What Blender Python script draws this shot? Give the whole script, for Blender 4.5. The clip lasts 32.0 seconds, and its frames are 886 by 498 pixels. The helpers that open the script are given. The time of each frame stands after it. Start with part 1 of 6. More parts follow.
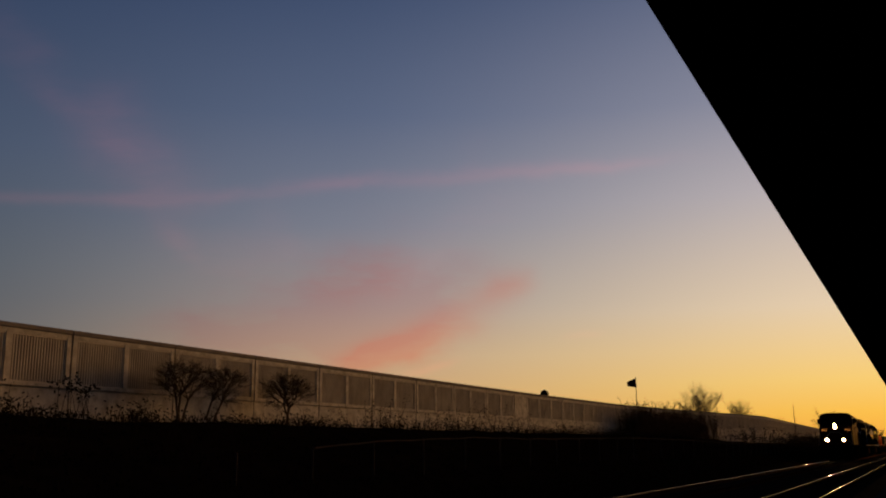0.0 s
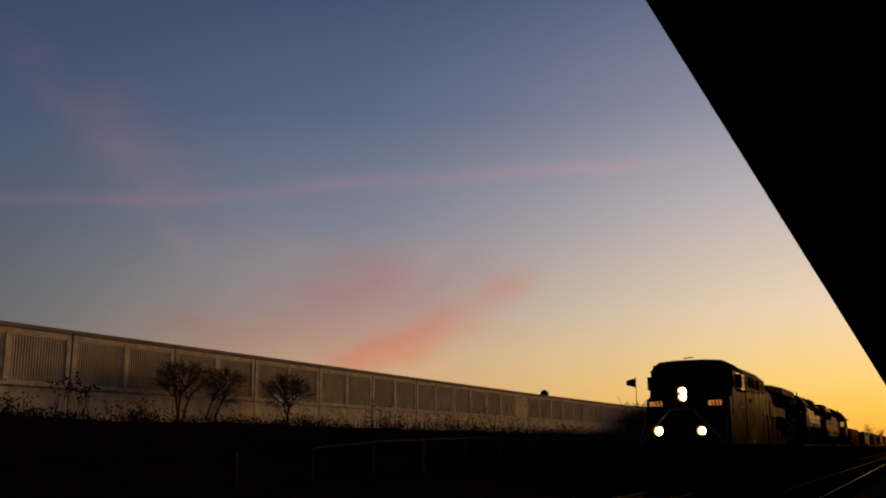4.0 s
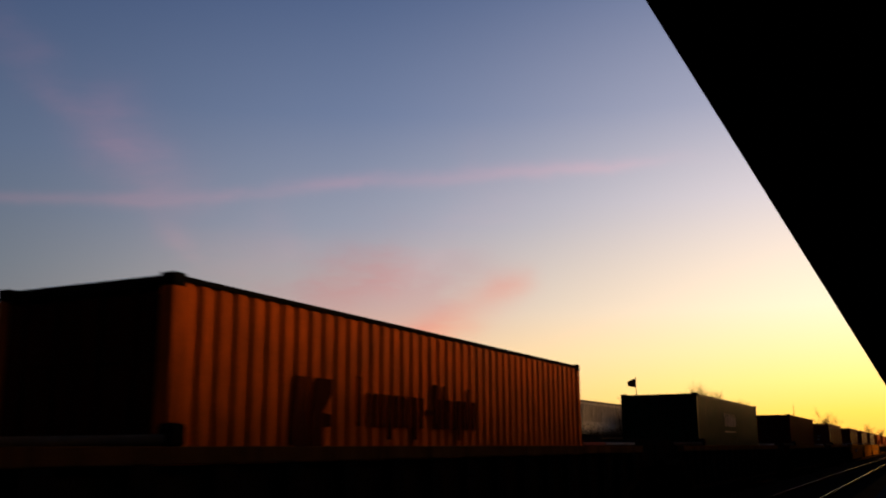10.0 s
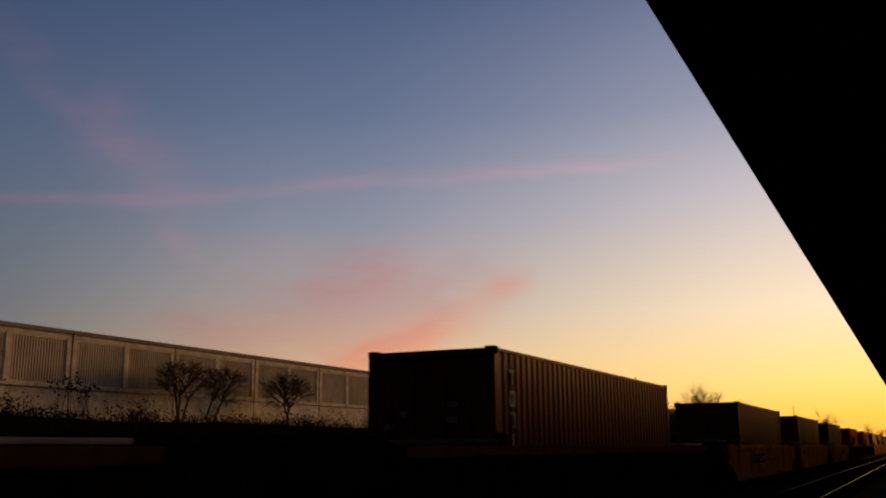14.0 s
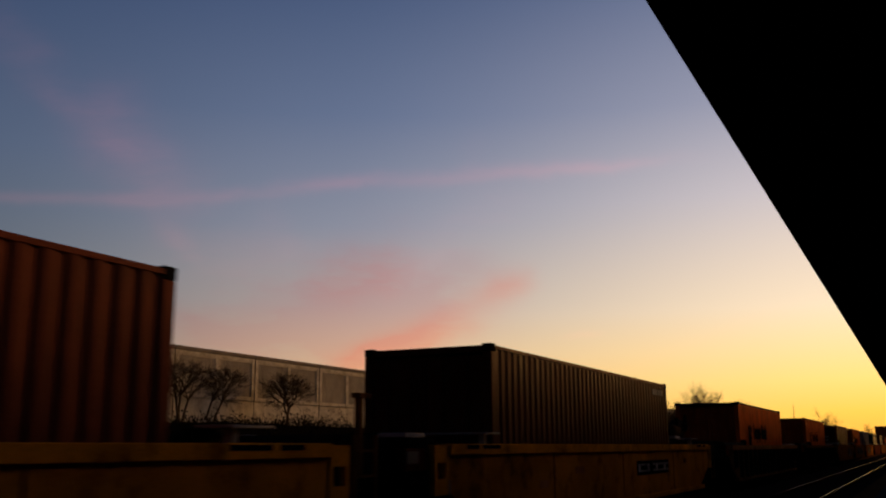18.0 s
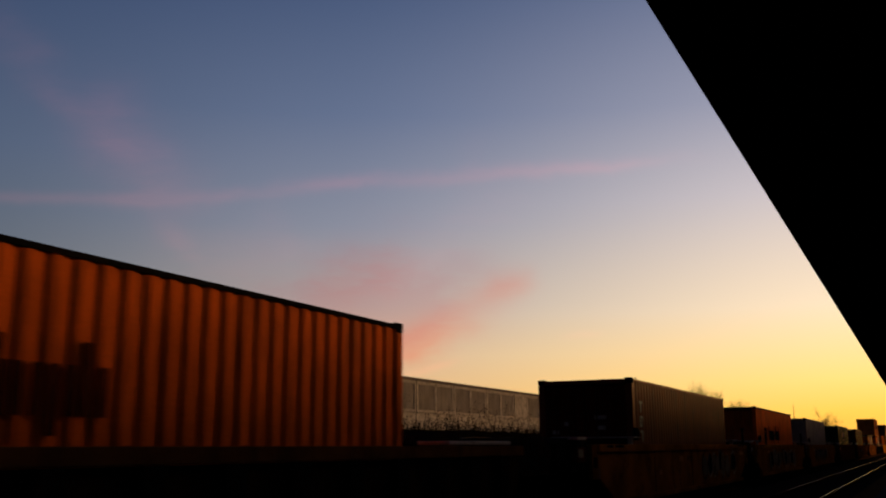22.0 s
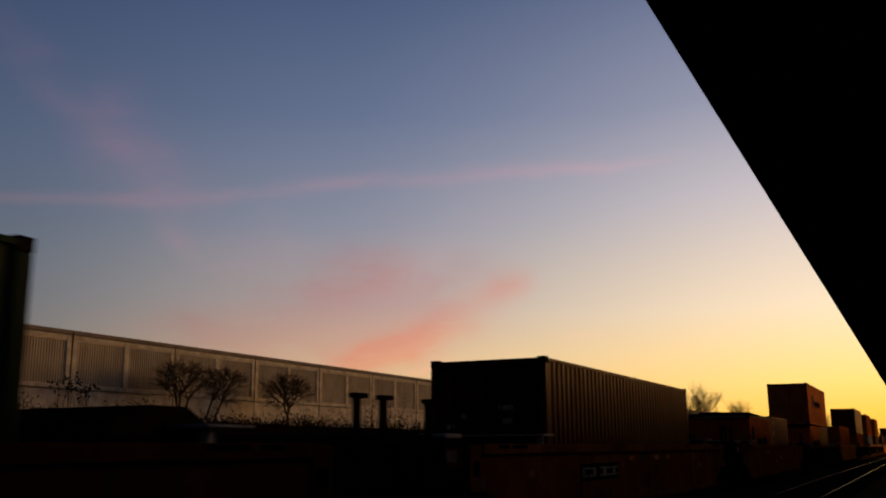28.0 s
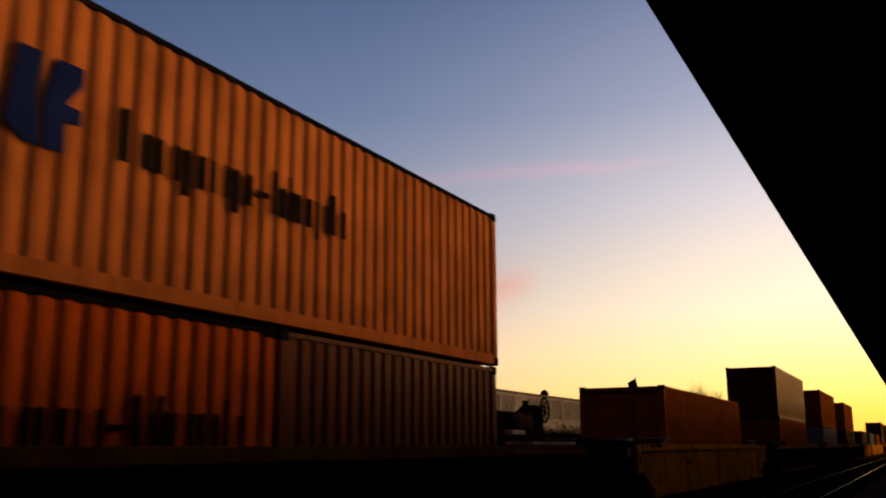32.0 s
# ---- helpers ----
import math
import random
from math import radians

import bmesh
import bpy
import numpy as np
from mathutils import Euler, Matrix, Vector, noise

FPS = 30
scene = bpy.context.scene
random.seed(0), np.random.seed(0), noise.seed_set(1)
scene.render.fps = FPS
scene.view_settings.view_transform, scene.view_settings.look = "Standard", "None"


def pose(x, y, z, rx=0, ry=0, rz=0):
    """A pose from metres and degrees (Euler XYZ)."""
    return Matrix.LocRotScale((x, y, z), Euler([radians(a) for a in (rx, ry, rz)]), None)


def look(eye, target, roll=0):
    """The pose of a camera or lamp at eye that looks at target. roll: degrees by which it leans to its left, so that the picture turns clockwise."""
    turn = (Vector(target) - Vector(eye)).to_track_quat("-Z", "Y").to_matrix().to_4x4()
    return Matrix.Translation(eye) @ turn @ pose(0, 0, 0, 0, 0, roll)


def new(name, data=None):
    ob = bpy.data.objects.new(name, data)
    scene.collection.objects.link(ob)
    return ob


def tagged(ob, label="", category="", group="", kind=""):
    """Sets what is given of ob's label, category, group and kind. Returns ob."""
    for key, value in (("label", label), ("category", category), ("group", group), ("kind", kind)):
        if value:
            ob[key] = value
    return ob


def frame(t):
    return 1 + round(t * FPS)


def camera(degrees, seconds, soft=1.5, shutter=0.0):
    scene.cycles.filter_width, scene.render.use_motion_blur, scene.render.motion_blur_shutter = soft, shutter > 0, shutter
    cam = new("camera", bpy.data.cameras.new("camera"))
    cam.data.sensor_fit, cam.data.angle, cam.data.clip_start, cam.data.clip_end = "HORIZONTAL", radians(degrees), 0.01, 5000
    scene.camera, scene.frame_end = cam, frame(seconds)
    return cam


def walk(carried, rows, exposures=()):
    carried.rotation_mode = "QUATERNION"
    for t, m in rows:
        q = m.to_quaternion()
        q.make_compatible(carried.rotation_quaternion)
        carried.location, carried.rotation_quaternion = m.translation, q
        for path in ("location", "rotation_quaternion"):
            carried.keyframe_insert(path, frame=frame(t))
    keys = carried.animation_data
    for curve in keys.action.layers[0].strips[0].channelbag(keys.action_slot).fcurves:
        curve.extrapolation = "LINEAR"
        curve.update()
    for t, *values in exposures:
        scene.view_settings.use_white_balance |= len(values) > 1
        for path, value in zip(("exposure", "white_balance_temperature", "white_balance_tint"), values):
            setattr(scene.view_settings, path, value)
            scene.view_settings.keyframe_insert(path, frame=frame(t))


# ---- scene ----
EYE = Vector((0.0, 0.0, 1.5))
YAW, PITCH, ROLL = 26.247, 11.834, -0.356
AHEAD = Vector((-math.sin(radians(YAW)) * math.cos(radians(PITCH)), math.cos(radians(YAW)) * math.cos(radians(PITCH)), math.sin(radians(PITCH))))
cam = camera(49.995, 32.0, soft=2.0, shutter=0.18)
STILL = look(EYE, EYE + AHEAD, ROLL)
walk(cam, [(0.0, STILL), (32.0, STILL)],
     exposures=[(0.0, -0.42), (1.0, -0.34), (4.5, -0.29), (5.6, 0.08), (7.0, 0.46), (9.2, 0.46), (10.4, 0.16), (12.0, 0.0), (30.5, -0.02), (31.2, 0.14), (32.0, 0.38)])


# ---------------------------------------------------------------- sky and light
def world_sky():
    w = bpy.data.worlds.new("dusk_sky")
    scene.world = w
    w.use_nodes = True
    nt = w.node_tree
    nt.nodes.clear()
    n, l = nt.nodes, nt.links

    def put(sock, v):
        if isinstance(v, bpy.types.NodeSocket):
            l.new(v, sock)
        else:
            sock.default_value = v

    def m(op, a, b=0.0, c=0.0, clamp=False):
        k = n.new("ShaderNodeMath")
        k.operation, k.use_clamp = op, clamp
        for s, v in zip(k.inputs, (a, b, c)):
            put(s, v)
        return k.outputs[0]

    def dot(a, vec):
        k = n.new("ShaderNodeVectorMath")
        k.operation = "DOT_PRODUCT"
        put(k.inputs[0], a)
        k.inputs[1].default_value = vec
        return k.outputs["Value"]

    def mix(f, a, b):
        k = n.new("ShaderNodeMix")
        k.data_type = "RGBA"
        put(k.inputs[0], f), put(k.inputs[6], a), put(k.inputs[7], b)
        return k.outputs[2]

    def ramp(f, stops):
        k = n.new("ShaderNodeValToRGB")
        put(k.inputs[0], f)
        e = k.color_ramp.elements
        while len(e) < len(stops):
            e.new(0.5)
        for x, (p, c) in zip(e, stops):
            x.position, x.color = p, (*c, 1)
        return k.outputs[0]

    def smooth(x, a, b):
        k = n.new("ShaderNodeMapRange")
        k.interpolation_type = "SMOOTHSTEP"
        put(k.inputs[0], x)
        k.inputs[1].default_value, k.inputs[2].default_value = a, b
        return k.outputs[0]

    tc = n.new("ShaderNodeTexCoord")
    nv = n.new("ShaderNodeVectorMath")
    nv.operation = "NORMALIZE"
    l.new(tc.outputs["Generated"], nv.inputs[0])
    d = nv.outputs[0]
    up = dot(d, (0, 0, 1))
    elev = m("ARCSINE", up)
    e01 = m("DIVIDE", m("MAXIMUM", elev, 0.0), radians(60))
    horiz = m("SQRT", m("MAXIMUM", m("SUBTRACT", 1.0, m("MULTIPLY", up, up)), 0.0001))
    az = m("ARCCOSINE", m("DIVIDE", dot(d, (math.sin(radians(GLOW_AZ)), math.cos(radians(GLOW_AZ)), 0)), horiz))   # angle from the glow
    # colours up the sky, towards the sunken sun and away from it
    glow = ramp(e01, GLOW)
    side = ramp(e01, SIDE)
    away = ramp(e01, AWAY)
    core = ramp(e01, CORE)
    back = ramp(e01, BACK)
    col = mix(smooth(az, radians(8), radians(23)), core, glow)
    col = mix(smooth(az, radians(22), radians(58)), col, side)
    col = mix(smooth(az, radians(50), radians(82)), col, away)
    col = mix(smooth(az, radians(76), radians(92)), col, back)
    # clouds: soft strokes in a plane tangent to the sky
    e1 = Vector((math.cos(radians(YAW)), math.sin(radians(YAW)), 0))
    e2 = e1.cross(AHEAD)
    f = m("MAXIMUM", dot(d, AHEAD), 0.05)
    u, v = m("DIVIDE", dot(d, e1), f), m("DIVIDE", dot(d, e2), f)
    cv = n.new("ShaderNodeCombineXYZ")
    l.new(u, cv.inputs[0]), l.new(v, cv.inputs[1])

    def cloud_noise(scale, detail, stretch, turn):
        mp = n.new("ShaderNodeMapping")
        l.new(cv.outputs[0], mp.inputs[0])
        mp.inputs["Rotation"].default_value = (0, 0, turn)
        mp.inputs["Scale"].default_value = stretch
        t = n.new("ShaderNodeTexNoise")
        l.new(mp.outputs[0], t.inputs[0])
        t.inputs["Scale"].default_value, t.inputs["Detail"].default_value, t.inputs["Roughness"].default_value = scale, detail, 0.6
        return t.outputs[0]

    wob1 = m("MULTIPLY", m("SUBTRACT", cloud_noise(6.0, 4.0, (1, 1, 1), 0.0), 0.5), 1.0)
    wob2 = m("MULTIPLY", m("SUBTRACT", cloud_noise(7.3, 4.0, (1, 1, 1), 1.0), 0.5), 1.0)
    fine = cloud_noise(10.0, 8.0, (0.5, 2.0, 1), -0.45)
    fine = smooth(fine, 0.38, 0.64)

    def stroke(x0, y0, x1, y1, width, power, warp, ends=0.25, texture=0.6):
        ax, ay = (x0 - 784) / 1681.5, (441 - y0) / 1681.5
        bx, by = (x1 - 784) / 1681.5, (441 - y1) / 1681.5
        ln = math.hypot(bx - ax, by - ay)
        tx, ty = (bx - ax) / ln, (by - ay) / ln
        du = m("SUBTRACT", m("MULTIPLY_ADD", wob1, warp, u), ax)
        dv = m("SUBTRACT", m("MULTIPLY_ADD", wob2, warp, v), ay)
        along = m("DIVIDE", m("ADD", m("MULTIPLY", du, tx), m("MULTIPLY", dv, ty)), ln)
        perp = m("DIVIDE", m("SUBTRACT", m("MULTIPLY", dv, tx), m("MULTIPLY", du, ty)), width / 1681.5)
        g = m("EXPONENT", m("MULTIPLY", m("MULTIPLY", perp, perp), -1.0))
        a = m("MULTIPLY", smooth(along, -ends, ends), m("SUBTRACT", 1.0, smooth(along, 1 - ends, 1 + ends)))
        g = m("MULTIPLY", m("MULTIPLY", g, a), power)
        return m("MULTIPLY", g, m("MULTIPLY_ADD", fine, texture, 1 - texture))

    for strokes, gain, lift_by in ((CONTRAIL + DIAGONAL_STREAK + WISPS, (1.12, 0.97, 0.96), (0.055, 0.018, 0.020)), (CLOUD_BANK, (0.93, 0.79, 0.81), (0.036, 0.006, 0.010)), (SALMON, (1.03, 0.78, 0.73), (0.050, 0.003, 0.005))):
        total = None
        for q in strokes:
            k = stroke(*q)
            total = k if total is None else m("ADD", total, k)
        lift = n.new("ShaderNodeVectorMath")
        lift.operation = "MULTIPLY_ADD"
        put(lift.inputs[0], col)
        lift.inputs[1].default_value, lift.inputs[2].default_value = gain, lift_by
        col = mix(m("MINIMUM", total, 0.95), col, lift.outputs[0])
    b1 = n.new("ShaderNodeBackground")
    l.new(col, b1.inputs[0])
    b1.inputs[1].default_value = SKY_POWER
    sky = n.new("ShaderNodeTexSky")
    sky.sky_type, sky.sun_disc = "NISHITA", False
    sky.sun_elevation, sky.sun_rotation = radians(1.0), radians(GLOW_AZ)
    b2 = n.new("ShaderNodeBackground")
    l.new(sky.outputs[0], b2.inputs[0])
    b2.inputs[1].default_value = 0.001
    add = n.new("ShaderNodeAddShader")
    l.new(b1.outputs[0], add.inputs[0]), l.new(b2.outputs[0], add.inputs[1])
    out = n.new("ShaderNodeOutputWorld")
    l.new(add.outputs[0], out.inputs[0])


GLOW_AZ = 24.0      # degrees to the right of the track's direction
SKY_POWER = 1.0
GLOW = [(0.0, (1.25, 0.50, 0.06)), (0.03, (1.32, 0.71, 0.095)), (0.06, (1.28, 0.83, 0.23)), (0.13, (1.09, 0.845, 0.57)), (0.24, (0.68, 0.60, 0.61)), (0.33, (0.37, 0.37, 0.47)), (0.44, (0.18, 0.21, 0.33)), (0.6, (0.05, 0.06, 0.11)), (1.0, (0.008, 0.011, 0.025))]
SIDE = [(0.0, (0.84, 0.45, 0.17)), (0.05, (0.79, 0.48, 0.235)), (0.09, (0.70, 0.505, 0.32)), (0.14, (0.475, 0.405, 0.365)), (0.22, (0.272, 0.288, 0.362)), (0.33, (0.135, 0.175, 0.285)), (0.44, (0.075, 0.11, 0.21)), (0.6, (0.03, 0.042, 0.085)), (1.0, (0.007, 0.011, 0.025))]
AWAY = [(0.0, (0.22, 0.185, 0.175)), (0.08, (0.150, 0.146, 0.149)), (0.17, (0.116, 0.141, 0.174)), (0.28, (0.082, 0.115, 0.188)), (0.44, (0.042, 0.07, 0.148)), (0.6, (0.018, 0.027, 0.06)), (1.0, (0.006, 0.01, 0.025))]
CORE = [(0.0, (3.4, 1.3, 0.18)), (0.06, (4.6, 2.0, 0.38)), (0.13, (4.9, 2.25, 0.52)), (0.22, (3.6, 1.75, 0.55)), (0.33, (1.6, 0.88, 0.40)), (0.46, (0.42, 0.29, 0.21)), (0.62, (0.08, 0.07, 0.09)), (1.0, (0.008, 0.011, 0.025))]
BACK = [(0.0, (0.011, 0.010, 0.013)), (0.2, (0.010, 0.0105, 0.016)), (0.5, (0.008, 0.010, 0.020)), (1.0, (0.006, 0.010, 0.025))]
CONTRAIL = [
    (-200, 342, 270, 352, 11, 0.80, 0.02, 0.2, 0.35),
    (200, 356, 430, 342, 13, 0.80, 0.02, 0.2, 0.4),
    (400, 346, 640, 325, 12, 0.60, 0.03, 0.3, 0.55),
    (560, 326, 1140, 290, 14, 0.85, 0.03, 0.3, 0.45),
    (830, 316, 1110, 293, 9, 0.65, 0.02, 0.35, 0.4),
]
DIAGONAL_STREAK = [
    (60, 140, 240, 280, 20, 0.35, 0.04, 0.3, 0.5),
    (145, 178, 340, 355, 60, 0.90, 0.06, 0.28, 0.45),
    (-40, -10, 100, 160, 42, 0.42, 0.07, 0.4, 0.6),
    (270, 370, 340, 455, 22, 0.50, 0.05, 0.4, 0.5),
    (300, 470, 560, 440, 70, 0.28, 0.09, 0.4, 0.8),
]
CLOUD_BANK = [
    (260, 600, 860, 555, 72, 0.95, 0.09, 0.25, 0.55),
    (430, 600, 740, 480, 78, 0.90, 0.10, 0.30, 0.6),
    (320, 585, 480, 612, 30, 0.65, 0.05, 0.40, 0.6),
    (560, 580, 840, 490, 48, 0.70, 0.06, 0.30, 0.6),
    (520, 640, 720, 585, 40, 0.60, 0.06, 0.35, 0.6),
]
SALMON = [
    (590, 655, 920, 505, 27, 0.72, 0.03, 0.18, 0.25),
    (870, 530, 940, 495, 26, 0.45, 0.03, 0.35, 0.25),
    (550, 515, 710, 450, 42, 0.85, 0.06, 0.35, 0.55),
    (600, 650, 770, 605, 24, 0.90, 0.04, 0.30, 0.5),
    (660, 620, 850, 575, 16, 0.70, 0.04, 0.30, 0.4),
]
WISPS = [
    (680, 480, 900, 360, 45, 0.35, 0.08, 0.4, 0.7),
    (820, 330, 850, 250, 30, 0.22, 0.06, 0.4, 0.6),
    (700, 668, 800, 640, 8, 0.6, 0.02, 0.4, 0.4),
    (1000, 597, 1060, 590, 7, 0.35, 0.02, 0.4, 0.4),
    (480, 360, 520, 440, 26, 0.2, 0.06, 0.4, 0.6),
]
world_sky()

sun_data = bpy.data.lights.new("low_sun", "SUN")
sun_data.energy, sun_data.angle, sun_data.color = 1.45, radians(12), (1.0, 0.50, 0.16)
sun = new("low_sun", sun_data)
sun.matrix_world = look((0, 0, 30), Vector((0, 0, 30)) - Vector((0.445, 1.0, 0.165)))


# ---------------------------------------------------------------- materials
def material(name, base, rough=0.6, metal=0.0, vary=0.35, scale=1.5, stain=None, stain_amount=0.0, bump=0.15, streak=False, fine=30.0, spec=0.0, emit=None, power=0.0, spread=0.0, worn=0.12):
    m = bpy.data.materials.new(name)
    m.use_nodes = True
    nt = m.node_tree
    n, l = nt.nodes, nt.links
    b = n["Principled BSDF"]
    tc = n.new("ShaderNodeTexCoord")
    oi = n.new("ShaderNodeObjectInfo")
    mp = n.new("ShaderNodeMapping")
    l.new(tc.outputs["Object"], mp.inputs[0])
    off = n.new("ShaderNodeVectorMath")
    off.operation = "SCALE"
    off.inputs[0].default_value = (7.0, 3.0, 11.0)
    l.new(oi.outputs["Random"], off.inputs["Scale"])
    l.new(off.outputs[0], mp.inputs["Location"])
    big = n.new("ShaderNodeTexNoise")
    big.inputs["Scale"].default_value, big.inputs["Detail"].default_value = scale, 6.0
    l.new(mp.outputs[0], big.inputs[0])
    small = n.new("ShaderNodeTexNoise")
    small.inputs["Scale"].default_value, small.inputs["Detail"].default_value = fine, 4.0
    l.new(mp.outputs[0], small.inputs[0])
    add = n.new("ShaderNodeMath")
    add.operation = "MULTIPLY_ADD"
    l.new(small.outputs[0], add.inputs[0])
    add.inputs[1].default_value = 0.4
    l.new(big.outputs[0], add.inputs[2])
    rm = n.new("ShaderNodeMapRange")
    l.new(add.outputs[0], rm.inputs[0])
    rm.inputs[1].default_value, rm.inputs[2].default_value = 0.45, 0.95
    rm.inputs[3].default_value, rm.inputs[4].default_value = 1 - vary, 1 + vary * 0.6
    val = rm.outputs[0]
    if spread:
        k = n.new("ShaderNodeMath")
        k.operation = "MULTIPLY_ADD"
        l.new(oi.outputs["Random"], k.inputs[0])
        k.inputs[1].default_value, k.inputs[2].default_value = spread, 1 - spread / 2
        k2 = n.new("ShaderNodeMath")
        k2.operation = "MULTIPLY"
        l.new(k.outputs[0], k2.inputs[0]), l.new(val, k2.inputs[1])
        val = k2.outputs[0]
    mx = n.new("ShaderNodeMix")
    mx.data_type, mx.blend_type = "RGBA", "MULTIPLY"
    mx.inputs[0].default_value = 1.0
    mx.inputs[6].default_value = (*base, 1)
    l.new(val, mx.inputs[7])
    col = mx.outputs[2]
    if stain:
        sm = n.new("ShaderNodeMapping")
        l.new(mp.outputs[0], sm.inputs[0])
        sm.inputs["Scale"].default_value = (3.0 * streak, 3.0 * streak, 0.35) if streak else (1.3, 1.3, 1.3)
        st = n.new("ShaderNodeTexNoise")
        st.inputs["Scale"].default_value, st.inputs["Detail"].default_value, st.inputs["Roughness"].default_value = 1.6, 8.0, 0.65
        l.new(sm.outputs[0], st.inputs[0])
        sr = n.new("ShaderNodeMapRange")
        l.new(st.outputs[0], sr.inputs[0])
        sr.inputs[1].default_value, sr.inputs[2].default_value = 0.52, 0.72
        sr.inputs[4].default_value = stain_amount
        mx2 = n.new("ShaderNodeMix")
        mx2.data_type = "RGBA"
        l.new(sr.outputs[0], mx2.inputs[0]), l.new(col, mx2.inputs[6])
        mx2.inputs[7].default_value = (*stain, 1)
        col = mx2.outputs[2]
    l.new(col, b.inputs["Base Color"])
    rr = n.new("ShaderNodeMapRange")
    l.new(big.outputs[0], rr.inputs[0])
    rr.inputs[1].default_value, rr.inputs[2].default_value = 0.3, 0.7
    rr.inputs[3].default_value, rr.inputs[4].default_value = max(0.03, rough - worn), min(1.0, rough + worn)
    l.new(rr.outputs[0], b.inputs["Roughness"])
    b.inputs["Metallic"].default_value = metal
    b.inputs["Specular IOR Level"].default_value = spec
    if bump:
        bp = n.new("ShaderNodeBump")
        bp.inputs["Strength"].default_value, bp.inputs["Distance"].default_value = bump, 0.02
        l.new(add.outputs[0], bp.inputs["Height"])
        l.new(bp.outputs[0], b.inputs["Normal"])
    if emit:
        b.inputs["Emission Color"].default_value = (*emit, 1)
        b.inputs["Emission Strength"].default_value = power
    return m


